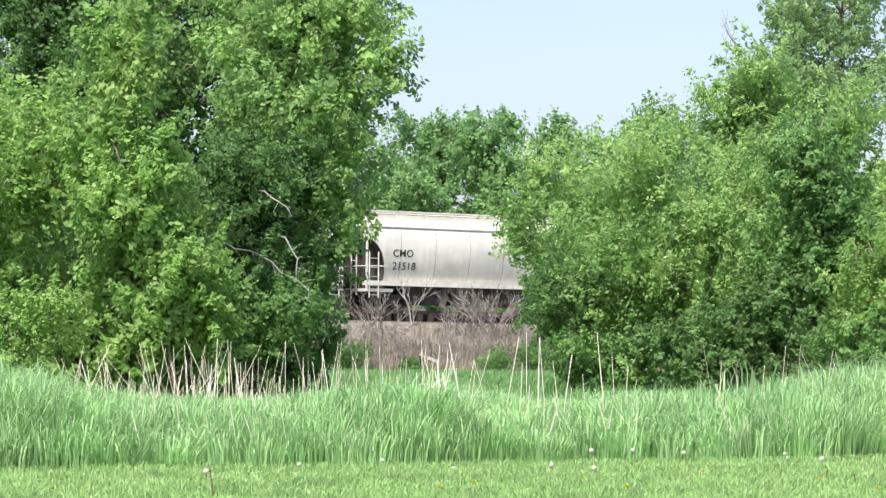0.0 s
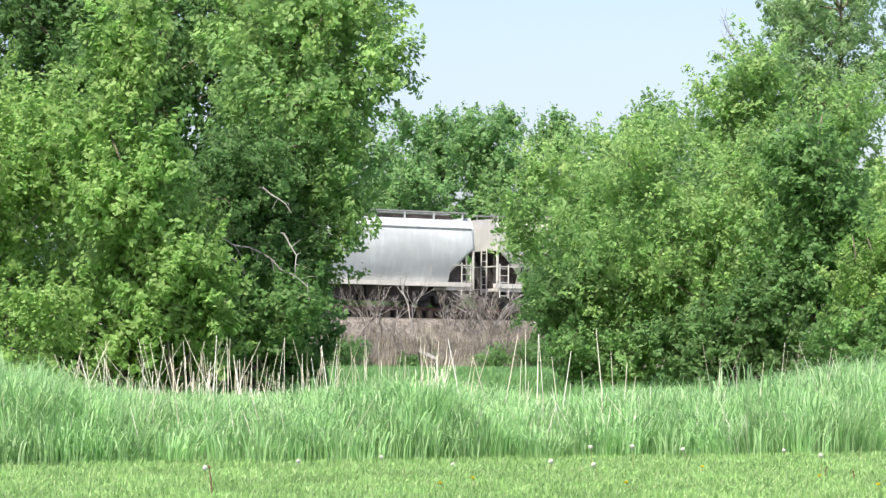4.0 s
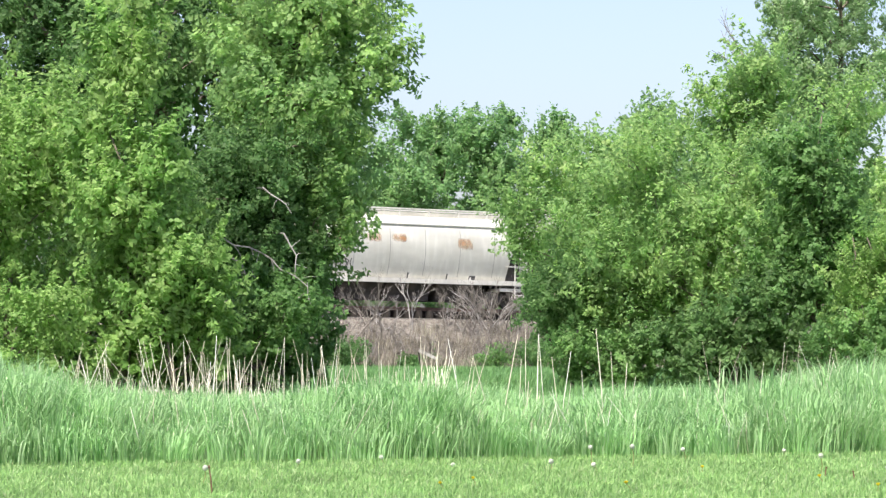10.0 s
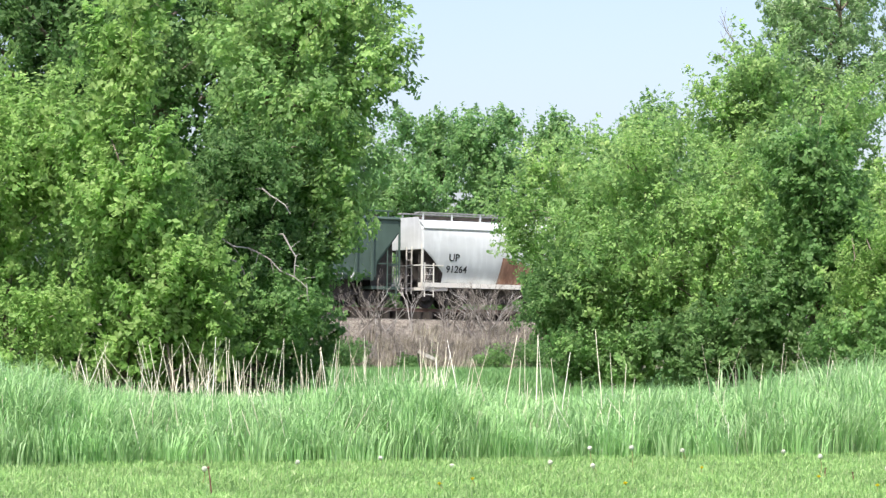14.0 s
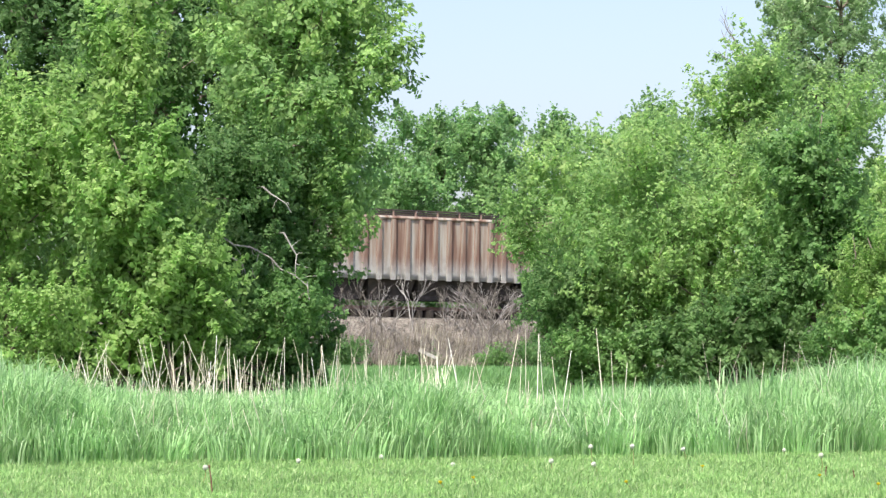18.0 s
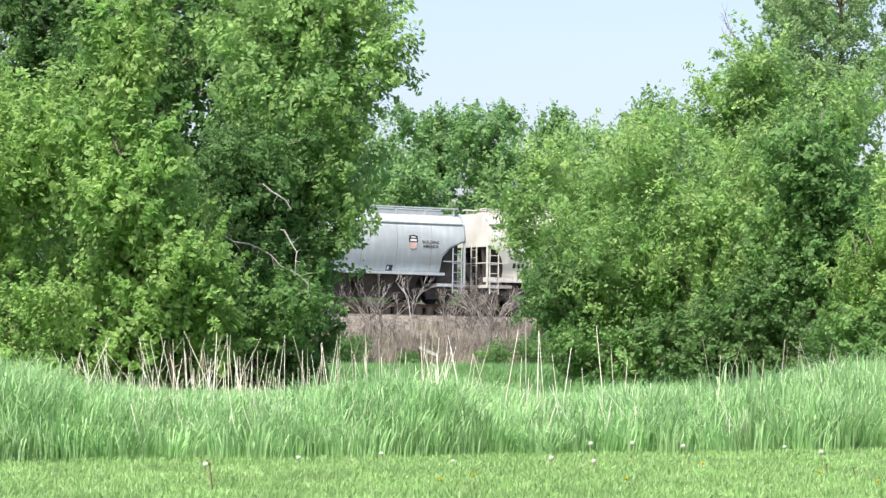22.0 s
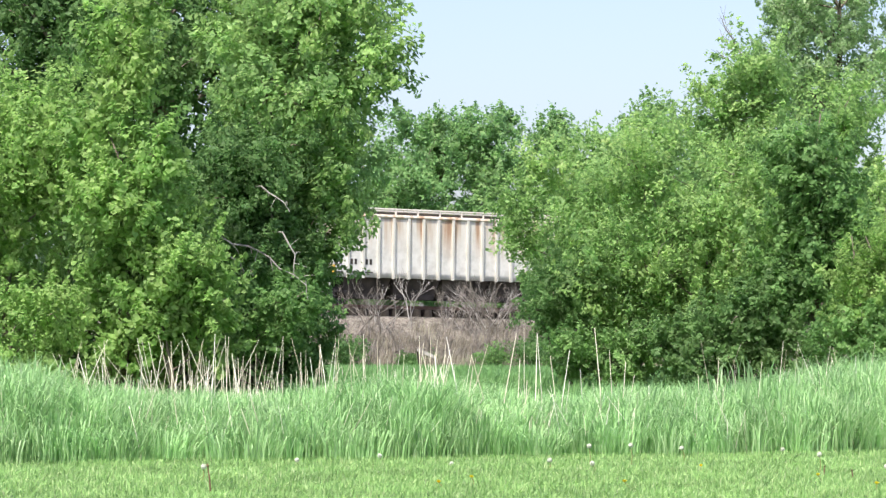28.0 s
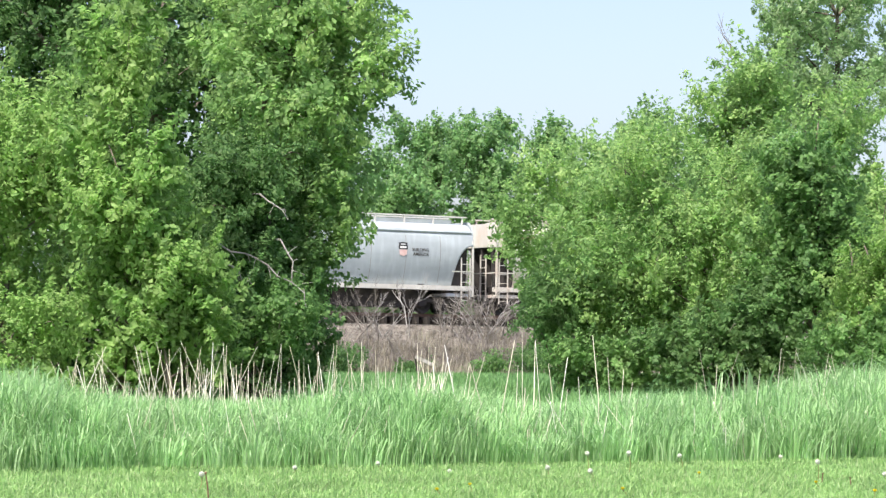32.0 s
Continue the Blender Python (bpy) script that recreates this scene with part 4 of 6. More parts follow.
        m.spray(7.4, 1.36, 6.4, 0.45, M_GRIME, 20, 0.02, 34)
        m.spray(9.6, 1.34, 2.8, 0.34, M_BLACK, 21, 0.028, 14)
        m.spray(13.3, 1.6, 0.4, 0.2, M_BLACK, 23, 0.03, 2)
    elif i == 20:
        m.text("TILX", 1.6, 2.3, 0.36)
        m.bars(1.55, 1.9, 1, 1.0, 0.24)
        m.spray(2.2, 1.52, 9.2, 0.34, M_BLACK, 21, 0.02, 40)
        m.block(11.3, 1.5, 0.3, 0.22, M_BLACK, "panel_mark")
    elif i == 21:
        m.text("UP", 2.0, 2.78)
        m.text("92768", 1.95, 2.15)
        m.shield(12.45, 2.85, M_PINK)
        m.slogan(12.95, 2.6)
        m.stencil(11.1, 1.6)
    elif i == 22:
        m.bars(1.75, 1.3, 1, 1.2, 0.25, M_WHITE)
        m.spray(4.6, 1.25, 2.2, 0.6, M_BLACK, 22, 0.035, 6)
        m.block(11.3, 1.35, 0.42, 0.42, M_WHITE, "panel_mark", "white stencilled square")
        m.block(12.15, 1.35, 0.42, 0.42, M_WHITE, "panel_mark", "white outlined square")
        m.block(12.21, 1.41, 0.30, 0.30, M_RUSTPATCH, "panel_mark", "", 0.008)
        m.block(1.47, 1.3, 0.17, 0.9, M_YELLOW, "yellow_stripe", "worn yellow stripe", 0.11)
        m.block(n - 1.64, 1.3, 0.17, 0.9, M_YELLOW, "yellow_stripe", "worn yellow stripe", 0.11)
    elif i == 23:
        m.text("CHTT", 2.05, 2.70, 0.33, M_GRIME, 0.002)
        m.text("720119", 2.05, 2.16, 0.33, M_GRIME, 0.002)
        m.stencil(12.2, 1.35)
        m.block(9.0, 2.0, 1.4, 0.03, M_PINK, "faded_line")
    elif i == 24:
        m.bars(1.6, 2.4, 2, 1.2, 0.26)
        m.stencil(12.0, 1.3)
        for x in (11.3, 13.7):
            m.block(x, 1.25, 0.08, 0.5, M_BLACK, "grime_streak")
    elif i == 26:
        for k in range(3):
            for d in (0.0, 0.22):
                m.block(1.72 + 0.82 * k + d, 1.95, 0.13, 0.26, M_GRIME, "lettering_bar")
            m.block(1.72 + 0.82 * k, 1.55, 0.4, 0.06, M_GRIME, "lettering_bar")
        m.stencil(12.4, 1.2)
        m.block(1.5, 1.3, 0.16, 0.6, M_YELLOW, "yellow_stripe", "worn yellow stripe", 0.11)
    elif i == 27:
        m.text("CHTT", 1.75, 2.55, 0.52)
        m.text("721701", 1.55, 1.95, 0.52)
        m.shield(11.7, 2.45, M_PINK)
        m.slogan(12.2, 2.3)
        m.spray(5.35, 1.98, 0.85, 0.36, M_MAROON, 27, 0.05, 4)
        m.spray(11.3, 1.9, 0.8, 0.36, M_MAROON, 28, 0.05, 4)
        m.stencil(12.6, 1.2)
    elif i == 28:
        up_marks(m, "88380", 11.9)
    elif i == 29:
        m.bars(1.75, 2.4, 2, 0.85, 0.22)
        for x, z, w, h in ((10.3, 1.9, 0.8, 1.9), (12.0, 2.45, 0.6, 1.05), (13.3, 2.3, 0.85, 1.45), (8.6, 2.4, 0.5, 0.9), (14.2, 2.7, 0.5, 0.8), (10.6, 1.7, 0.35, 1.2)):
            m.stain(x, z, w, h)
        m.block(0.4, 3.86, n - 0.8, 0.08, M_RUSTPATCH, "rust_stain", "dark rust line under the eave")
        m.stencil(11.1, 1.3)
    elif i == 30:
        m.shield(11.4, 2.45, M_PINK)
        m.slogan(11.9, 2.25)
        m.stencil(12.4, 1.2)


CARS = train()


def motions():
    """The train rolls past, and its wheels turn while they cross the clearing."""
    middle = {}
    for car, mid, length in CARS:
        rows = []
        for t in range(33):
            s = mid + ran(t)
            p = on_track(s)
            dip = math.degrees(math.atan(-GRADE / math.cosh(s / 75) ** 2))
            rows.append((float(t), pose(p.x, p.y, p.z, 0, dip, 31.0)))
        walk(car, rows)
        middle[car.name] = mid
    for crown, seed in SWAYING:
        a, b = 2.1 + 0.13 * (seed % 7), 0.37 * seed
        walk(crown, [(0.8 * k, pose(0, 0, 0, 0.10 * math.sin(1.7 * k + b), 0.22 * math.sin(0.8 * k * 2 * math.pi / a + b), 0)) for k in range(41)])
    for patch, at in BLOWN:
        lag = 0.55 * at.x - 0.2 * at.y
        walk(patch, [(0.8 * k, pose(at.x, at.y, 0, 0, 1.1 * math.sin(0.8 * k * 1.9 - lag) + 0.8 * math.sin(0.8 * k * 0.53 - 0.6 * lag), 0)) for k in range(41)])
    for car, wheels, x, dx in SPINNERS:
        start = middle[car.name] + x
        marks = [-13 + 0.62 * k for k in range(38)]
        rows = [(0.0, 0.0)]
        for d in marks:
            t = when(d - start)
            if 0.02 < t < 31.98 and round(t * FPS) > round(rows[-1][0] * FPS):
                rows.append((t, 0.0))
        rows.append((32.0, 0.0))
        shown = [r for r in rows[1:-1]]
        first = ran(shown[0][0]) if shown else 0.0
        final = ran(shown[-1][0]) if shown else 0.0
        keyed = []
        for t, _ in rows:
            turn = (min(max(ran(t), first), final) - first) / 0.46
            keyed.append((t, pose(dx, 0, 0.46, 0, math.degrees(turn), 0)))
        walk(wheels, keyed)


# ================= plants =================
def leaf_cloud(name, lobes, per, spread, size, material, seed, sag=0.25, shell=0.45, plume=0.0):
    """A crown of separate leaves in loose sprays. lobes: centre, radii, number of sprays."""
    rng = np.random.default_rng(seed)
    heads, outs, shade = [], [], []
    for cx, cy, cz, rx, ry, rz, n in lobes:
        d = unit_rows(rng.normal(size=(n, 3)))
        r = rng.random(n) ** shell
        wob = 1 + 0.22 * np.sin(d[:, 0] * 5 + seed) * np.cos(d[:, 2] * 6 + cx * 3) + 0.12 * rng.normal(size=n)
        p = d * (r * wob)[:, None] * np.array([rx, ry, rz]) + np.array([cx, cy, cz])
        heads.append(p), outs.append(d), shade.append(np.full(n, rng.random()))
    heads, outs, shade = np.concatenate(heads), np.concatenate(outs), np.concatenate(shade)
    keep = heads[:, 2] > 0.05
    heads, outs, shade = heads[keep], outs[keep], shade[keep]
    n = len(heads)
    axis = unit_rows(outs * 0.8 + np.array([0, 0, 0.6 + plume]) + 0.5 * rng.normal(size=(n, 3)))
    u = rng.random((n, per, 1)) ** 0.8
    reach = spread * rng.uniform(1.5, 3.2 + 1.5 * plume, (n, 1, 1))
    pos = heads[:, None] + axis[:, None] * (u - 0.3) * reach + rng.normal(size=(n, per, 3)) * spread * (0.40 - 0.28 * u)
    pos[:, :, 2] -= sag * spread * (u[:, :, 0] ** 2) * 1.2
    pos = pos.reshape(-1, 3)
    m = len(pos)
    face = unit_rows(outs * 0.55 + np.array([0, 0, 0.45]) + 0.40 * rng.normal(size=(n, 3)))
    nrm = unit_rows(np.repeat(face, per, 0) + 0.42 * rng.normal(size=(m, 3)))
    way = rng.normal(size=(m, 3)) + np.repeat(axis, per, 0) * 0.6 - np.array([0, 0, 0.5])
    way = unit_rows(way - nrm * np.sum(way * nrm, 1, keepdims=True))
    side = np.cross(nrm, way)
    ln = (size * 0.86 * rng.uniform(0.6, 1.3, m))[:, None]
    w = ln * rng.uniform(0.24, 0.38, (m, 1))
    base, tip = pos - way * ln * 0.5, pos + way * ln * 0.5 - nrm * ln * 0.12
    mid = pos - way * ln * 0.08 + nrm * ln * 0.05
    verts = np.stack([base, mid + side * w, tip, mid - side * w], 1)
    return raw_mesh(name, verts, [[0, 1, 2], [0, 2, 3]], material, np.repeat(0.55 * shade + 0.45 * rng.random(n), per)), heads


SWAYING = []


def limb_path(rng, a, b, bend=0.12, steps=5):
    a, b = Vector(a), Vector(b)
    pts = []
    off = Vector((rng.uniform(-1, 1), rng.uniform(-1, 1), rng.uniform(0, 1))) * (b - a).length * bend
    for i in range(steps + 1):
        k = i / steps
        pts.append(a.lerp(b, k) + off * math.sin(math.pi * k) + Vector((rng.uniform(-1, 1), rng.uniform(-1, 1), 0)) * (b - a).length * 0.02)
    return pts


def woody(name, label, category, x, y, top, girth, lobes, per, spread, size, leaf, seed, stems=1, group="", twig_share=0.07, sag=0.25, shell=0.45, plume=0.0):
    """A tree or shrub: stems, limbs to every lobe, twigs to many sprays, and a crown of leaves."""
    rng = random.Random(seed)
    z0 = ground_at(x, y) - 0.1
    base = tagged(new(name), label, category, group)
    base.location = (x, y, z0)
    local = [(cx - x, cy - y, cz - z0, rx, ry, rz, n) for cx, cy, cz, rx, ry, rz, n in lobes]
    me, heads = leaf_cloud("crown", local, int(per * (1.12 if y < 100 else 0.8)), spread, size, leaf, seed, sag, shell, plume)
    forks = []
    for s in range(stems):
        fx, fy = (rng.uniform(-0.5, 0.5), rng.uniform(-0.4, 0.4)) if stems > 1 else (0, 0)
        ex = sum(l[0] for l in local) / len(local) + (rng.uniform(-1, 1) * 0.8 if stems > 1 else 0)
        ey = sum(l[1] for l in local) / len(local)
        pts = limb_path(rng, (fx, fy, 0), (ex, ey, (top - z0) * (0.78 if stems > 1 else 0.95)), 0.05, 8)
        rad = [girth * (1.25 if i == 0 else 1) * (1 - 0.85 * i / 8) for i in range(9)]
        part("trunk", Build().tube(pts, rad, 9), M_BARK, base, smooth=True)
        forks.append((pts, rad))
    for cx, cy, cz, rx, ry, rz, n in local:
        pts, rad = rng.choice(forks)
        k = min(range(1, 8), key=lambda i: abs(pts[i].z - (cz - 0.55 * math.hypot(cx - pts[i].x, cy - pts[i].y))))
        b = Build().tube(limb_path(rng, pts[k], (cx, cy, cz + 0.3 * rz), 0.10), [rad[k] * 0.55 * (1 - 0.15 * i) for i in range(6)], 6)
        part("limb", b, M_BARK, base, smooth=True)
    b = Build()
    for h in heads[:: max(1, int(1 / twig_share))]:
        l = min(local, key=lambda q: (q[0] - h[0]) ** 2 + (q[1] - h[1]) ** 2 + (q[2] - h[2]) ** 2)
        a = Vector((l[0], l[1], l[2])).lerp(Vector(h), 0.35)
        b.tube([a, a.lerp(Vector(h), 0.5) + Vector((0, 0, 0.06)), Vector(h)], [0.014, 0.009, 0.004], 3)
    tagged(part("twigwork", b, M_BARK, base), kind="stuff")
    crown = tagged(part("crown", me, None, base), kind="stuff")
    if y < 100:
        SWAYING.append((crown, seed))
    return base


def cluster(cx, cy, cz, rx, ry, rz, count, size, sprays, seed):
    """Lobes strewn over an ellipsoid, uneven in size."""
    rng = random.Random(seed)
    out = [(cx, cy, cz, rx * 0.72, ry * 0.72, rz * 0.72, int(sprays * 0.25))]
    for i in range(count):
        a, h = rng.uniform(0, 2 * math.pi), rng.uniform(-0.85, 1)
        q = math.sqrt(max(0, 1 - h * h))
        k, s = rng.uniform(0.55, 1.0), size * rng.uniform(0.6, 1.45)
        out.append((cx + rx * q * math.cos(a) * k, cy + ry * q * math.sin(a) * k, cz + rz * h * k, s, s, s * rng.uniform(0.8, 1.1), int(sprays * 0.75 / count * (s / size) ** 2)))
    return out


def vegetation():
    # the big tree and its neighbours beside the clearing
    # dark leaf colour stands in for shadow from the crowns overhead
    shady = cluster(-4.5, 49.2, 5.2, 1.6, 1.8, 3.9, 22, 0.8, 760, 71)
    woody("deciduous_tree", "tall tree in the middle of the wood, shade put into its dark leaves", "tree", -4.5, 49.3, 8.8, 0.22, shady, 42, 0.3, 0.12, M_LEAF_DEEP_AND_SHADE, 72, shell=0.36)
    big = cluster(-2.5, 47.4, 6.1, 1.1, 1.8, 2.8, 22, 0.72, 820, 1)
    big += [(-1.65, 46.5, 5.3, 0.7, 0.8, 0.7, 70), (-0.92, 46.3, 5.55, 0.34, 0.4, 0.36, 22), (-1.4, 46.6, 6.4, 0.62, 0.8, 0.7, 60), (-2.1, 46.5, 4.4, 0.65, 0.8, 0.7, 70),
            (-1.85, 46.3, 3.6, 0.4, 0.7, 0.4, 40), (-1.55, 46.1, 2.75, 0.24, 0.3, 0.2, 16), (-1.6, 46.2, 3.2, 0.3, 0.3, 0.22, 18)]
    tree = woody("deciduous_tree", "large leafy deciduous tree with drooping sprays, edge of the clearing", "tree", -3.0, 47.6, 8.8, 0.2, big, 44, 0.29, 0.122, M_LEAF_SOFT, 11, shell=0.36)
    rng = random.Random(31)
    for way in (((-3.45, 2.62), (-3.05, 2.48), (-2.7, 2.3), (-2.34, 2.04), (-2.12, 1.86), (-2.06, 1.55)), ((-2.83, 3.42), (-2.6, 3.25), (-2.39, 3.02)), ((-3.3, 2.3), (-3.1, 2.05), (-2.95, 2.0)), ((-2.5, 2.7), (-2.3, 2.35), (-2.32, 2.0))):
        pts = [Vector((0.982 * x + 3.0, -3.15, 0.982 * z + 0.1)) for x, z in way]
        fine = [pts[0] + Vector((-0.4, 2.0, 0.1))]
        for p, q in zip(pts, pts[1:]):
            fine += [p, p.lerp(q, 0.5) + Vector((rng.uniform(-0.04, 0.04), 0, rng.uniform(-0.05, 0.05)))]
        b = Build().tube(fine + [pts[-1]], [0.016 - 0.009 * i / len(fine) for i in range(len(fine) + 1)], 5)
        for q in fine[2:]:
            e = q + Vector((rng.uniform(-0.1, 0.28), 0, rng.uniform(-0.3, 0.12)))
            b.tube([q, q.lerp(e, 0.5) + Vector((0, 0, rng.uniform(0.0, 0.05))), e], [0.007, 0.005, 0.003], 4)
        part("dead_branch", b, M_PALETWIG, tree, "bare pale dead branch")
    # leaf colour kept dark as the shaded depth of the wood
    back = cluster(-7.0, 51.5, 6.4, 2.6, 2.2, 4.0, 26, 0.9, 950, 51) + [(-7.6, 51, 7.4, 1.0, 1.0, 1.1, 110), (-6.4, 51, 7.2, 0.9, 1.0, 1.0, 100), (-7.3, 50.8, 5.4, 1.0, 1.0, 1.0, 100), (-5.6, 51.2, 5.0, 1.0, 1.0, 1.0, 90), (-6.6, 50.6, 3.2, 1.0, 0.8, 1.0, 110), (-5.4, 50.6, 3.0, 0.9, 0.8, 1.0, 100)]
    woody("deciduous_tree", "tall dense green tree behind the small trees", "tree", -6.9, 51.6, 9.4, 0.22, back, 40, 0.28, 0.13, M_LEAF_DEEP_AND_SHADE, 52)
    left = cluster(-6.5, 43.5, 2.75, 1.35, 1.3, 2.2, 18, 0.6, 470, 2)
    woody("small_tree", "bright fresh-green small tree with dense foliage", "tree", -6.5, 43.6, 5.0, 0.09, left, 42, 0.26, 0.118, M_LEAF_LIGHT, 12, stems=2, shell=0.33, plume=0.5)
    mid = cluster(-4.5, 42.0, 1.8, 0.95, 0.8, 1.5, 12, 0.5, 310, 3) + [(-4.3, 41.6, 3.5, 0.42, 0.42, 0.7, 46), (-4.9, 42.2, 4.3, 0.5, 0.5, 0.6, 46), (-5.0, 42.4, 5.3, 0.4, 0.4, 0.5, 34), (-4.5, 42.0, 4.9, 0.35, 0.4, 0.6, 34), (-5.2, 42.3, 3.6, 0.45, 0.4, 0.6, 44), (-4.4, 42.2, 5.9, 0.3, 0.4, 0.5, 28), (-4.75, 41.8, 2.9, 0.5, 0.4, 0.5, 44)]
    woody("small_tree", "light green young tree with upright leafy sprays", "tree", -4.6, 42.1, 5.2, 0.06, mid, 40, 0.23, 0.125, M_LEAF_LIGHT, 13, stems=3, plume=0.6)
    dark = cluster(-3.1, 46.6, 2.2, 1.05, 0.9, 2.0, 16, 0.55, 560, 53) + [(-2.15, 46.4, 3.3, 0.45, 0.5, 0.5, 60), (-2.15, 46.3, 2.4, 0.45, 0.5, 0.5, 60), (-2.2, 46.5, 1.5, 0.45, 0.5, 0.5, 60), (-2.2, 46.4, 0.8, 0.45, 0.5, 0.4, 50)]
    woody("shrub", "tall green shrub beneath the big tree", "shrub", -3.1, 46.8, 3.6, 0.06, dark, 50, 0.25, 0.10, M_LEAF_MID, 54, stems=3, group="shrubs along the clearing")
    # added tree: its dark leaves paint the shaded column below the crown
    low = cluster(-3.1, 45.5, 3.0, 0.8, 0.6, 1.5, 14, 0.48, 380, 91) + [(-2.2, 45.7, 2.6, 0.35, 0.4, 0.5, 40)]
    woody("small_tree", "slender tree added under the big crown, leaves coloured dark for shade", "tree", -2.9, 45.7, 4.4, 0.05, low, 48, 0.24, 0.088, M_LEAF_DEEP_AND_SHADE, 92, stems=2)
    low = cluster(-3.75, 41.6, 1.45, 0.7, 0.45, 0.85, 9, 0.4, 230, 93)
    woody("shrub", "fresh bright green shrub with upright sprays", "shrub", -3.75, 41.7, 2.0, 0.04, low, 40, 0.2, 0.11, M_LEAF_LIGHT, 94, stems=3, group="shrubs along the clearing", plume=0.5)
    low = cluster(-2.95, 44.5, 1.0, 1.0, 0.8, 1.0, 9, 0.42, 260, 4)
    woody("shrub", "shaded green shrub at the foot of the big tree", "shrub", -2.6, 44.6, 1.7, 0.04, low, 40, 0.19, 0.10, M_LEAF_MID, 14, stems=3, group="shrubs along the clearing")
    low = cluster(-6.2, 41.0, 0.95, 1.2, 0.7, 0.8, 8, 0.4, 240, 5)
    woody("shrub", "yellow-green low shrub with drooping catkins", "shrub", -6.2, 41.1, 1.4, 0.04, low, 40, 0.18, 0.09, M_LEAF_LIGHT, 15, stems=3, group="shrubs along the clearing")
    low = cluster(-3.9, 42.4, 0.9, 1.0, 0.5, 0.75, 8, 0.4, 240, 55)
    woody("shrub", "low green shrub behind the tall grass", "shrub", -3.9, 42.5, 1.4, 0.04, low, 40, 0.18, 0.11, M_LEAF_LIGHT, 56, stems=3, group="shrubs along the clearing")
    low = cluster(-6.9, 45.6, 1.3, 1.5, 0.7, 1.3, 10, 0.5, 330, 63)
    woody("shrub", "green shrub filling the edge of the wood", "shrub", -6.9, 45.7, 2.1, 0.04, low, 44, 0.22, 0.095, M_LEAF_MID, 64, stems=3, group="shrubs along the clearing")
    low = cluster(-5.2, 45.8, 1.4, 1.2, 0.7, 1.4, 10, 0.5, 330, 65)
    woody("shrub", "green shrub filling the edge of the wood", "shrub", -5.2, 45.9, 2.2, 0.04, low, 44, 0.22, 0.095, M_LEAF_MID, 66, stems=3, group="shrubs along the clearing")
    # the thicket on the other side
    r1 = cluster(3.6, 58.0, 2.6, 1.2, 1.5, 2.15, 22, 0.58, 820, 6) + [(1.45, 57.5, 3.7, 0.45, 0.5, 0.5, 40), (1.55, 57.3, 2.9, 0.36, 0.4, 0.3, 24), (2.0, 57.8, 4.4, 0.45, 0.5, 0.45, 40)]
    woody("bush", "broad rounded green bush beside the clearing", "bush", 2.8, 58.0, 4.2, 0.07, r1, 46, 0.27, 0.105, M_LEAF_SOFT, 16, stems=4, shell=0.36, plume=0.7, group="bushes of the thicket")
    # no real shrub: dark leaves added for the bush's shaded interior
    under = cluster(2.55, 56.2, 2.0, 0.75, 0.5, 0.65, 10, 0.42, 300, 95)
    woody("shrub", "shrub added in the bush, dark leaves standing in for its shade", "shrub", 2.7, 56.3, 2.4, 0.04, under, 44, 0.24, 0.09, M_LEAF_DEEP_AND_SHADE, 96, stems=3, group="bushes of the thicket")
    # sunlit bush added here; leaf colour supplies the corner's shade
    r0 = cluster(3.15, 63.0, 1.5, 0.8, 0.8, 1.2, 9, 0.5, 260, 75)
    woody("bush", "bush added behind the corner of the clearing, leaves coloured dark for shade", "bush", 3.15, 63.1, 2.2, 0.05, r0, 40, 0.24, 0.11, M_LEAF_DEEP_AND_SHADE, 76, stems=3, group="bushes of the thicket")
    r2 = cluster(4.9, 55.5, 2.6, 1.9, 1.5, 2.3, 24, 0.62, 1000, 7)
    woody("bush", "dense green bush with reddish twigs showing", "bush", 4.9, 55.6, 4.4, 0.08, r2, 46, 0.27, 0.11, M_LEAF_SOFT, 17, stems=4, shell=0.36, plume=0.7, group="bushes of the thicket")
    r8 = cluster(4.4, 67.0, 3.6, 2.1, 1.6, 2.1, 18, 0.7, 700, 57) + [(4.7, 66.6, 5.7, 0.35, 0.5, 0.7, 30), (5.4, 66.8, 5.8, 0.4, 0.5, 0.6, 30), (3.2, 66.8, 5.0, 0.4, 0.5, 0.5, 30)]
    woody("small_tree", "green young tree with feathery top shoots", "tree", 4.3, 67.1, 6.0, 0.09, r8, 44, 0.3, 0.115, M_LEAF_SOFT, 58, stems=3, shell=0.36, plume=0.9)
    r3 = cluster(6.8, 62.0, 5.1, 1.2, 1.2, 2.3, 16, 0.6, 560, 8)
    woody("small_tree", "light green young tree rising above the thicket", "tree", 6.7, 62.0, 7.0, 0.10, r3, 46, 0.3, 0.115, M_LEAF_SOFT, 18, shell=0.36, plume=0.8)
    r4 = cluster(6.95, 53.5, 3.3, 0.95, 0.9, 2.6, 16, 0.5, 460, 9)
    woody("small_tree", "deep green broad-leaved young tree in the thicket", "tree", 6.95, 53.6, 5.6, 0.07, r4, 44, 0.25, 0.125, M_LEAF_MID, 19)
    r5 = cluster(8.1, 51.5, 2.2, 1.0, 1.0, 2.0, 12, 0.55, 440, 10)
    woody("bush", "bright yellow-green bush at the edge of the thicket", "bush", 8.1, 51.6, 3.8, 0.06, r5, 40, 0.2, 0.095, M_LEAF_LIGHT, 20, stems=3, group="bushes of the thicket")
    r9 = cluster(8.5, 60.0, 3.3, 1.8, 1.4, 2.8, 18, 0.65, 760, 59)
    woody("bush", "tall green bush deep in the thicket", "bush", 8.5, 60.1, 5.6, 0.08, r9, 44, 0.28, 0.115, M_LEAF_SOFT, 60, stems=3, shell=0.36, plume=0.5, group="bushes of the thicket")
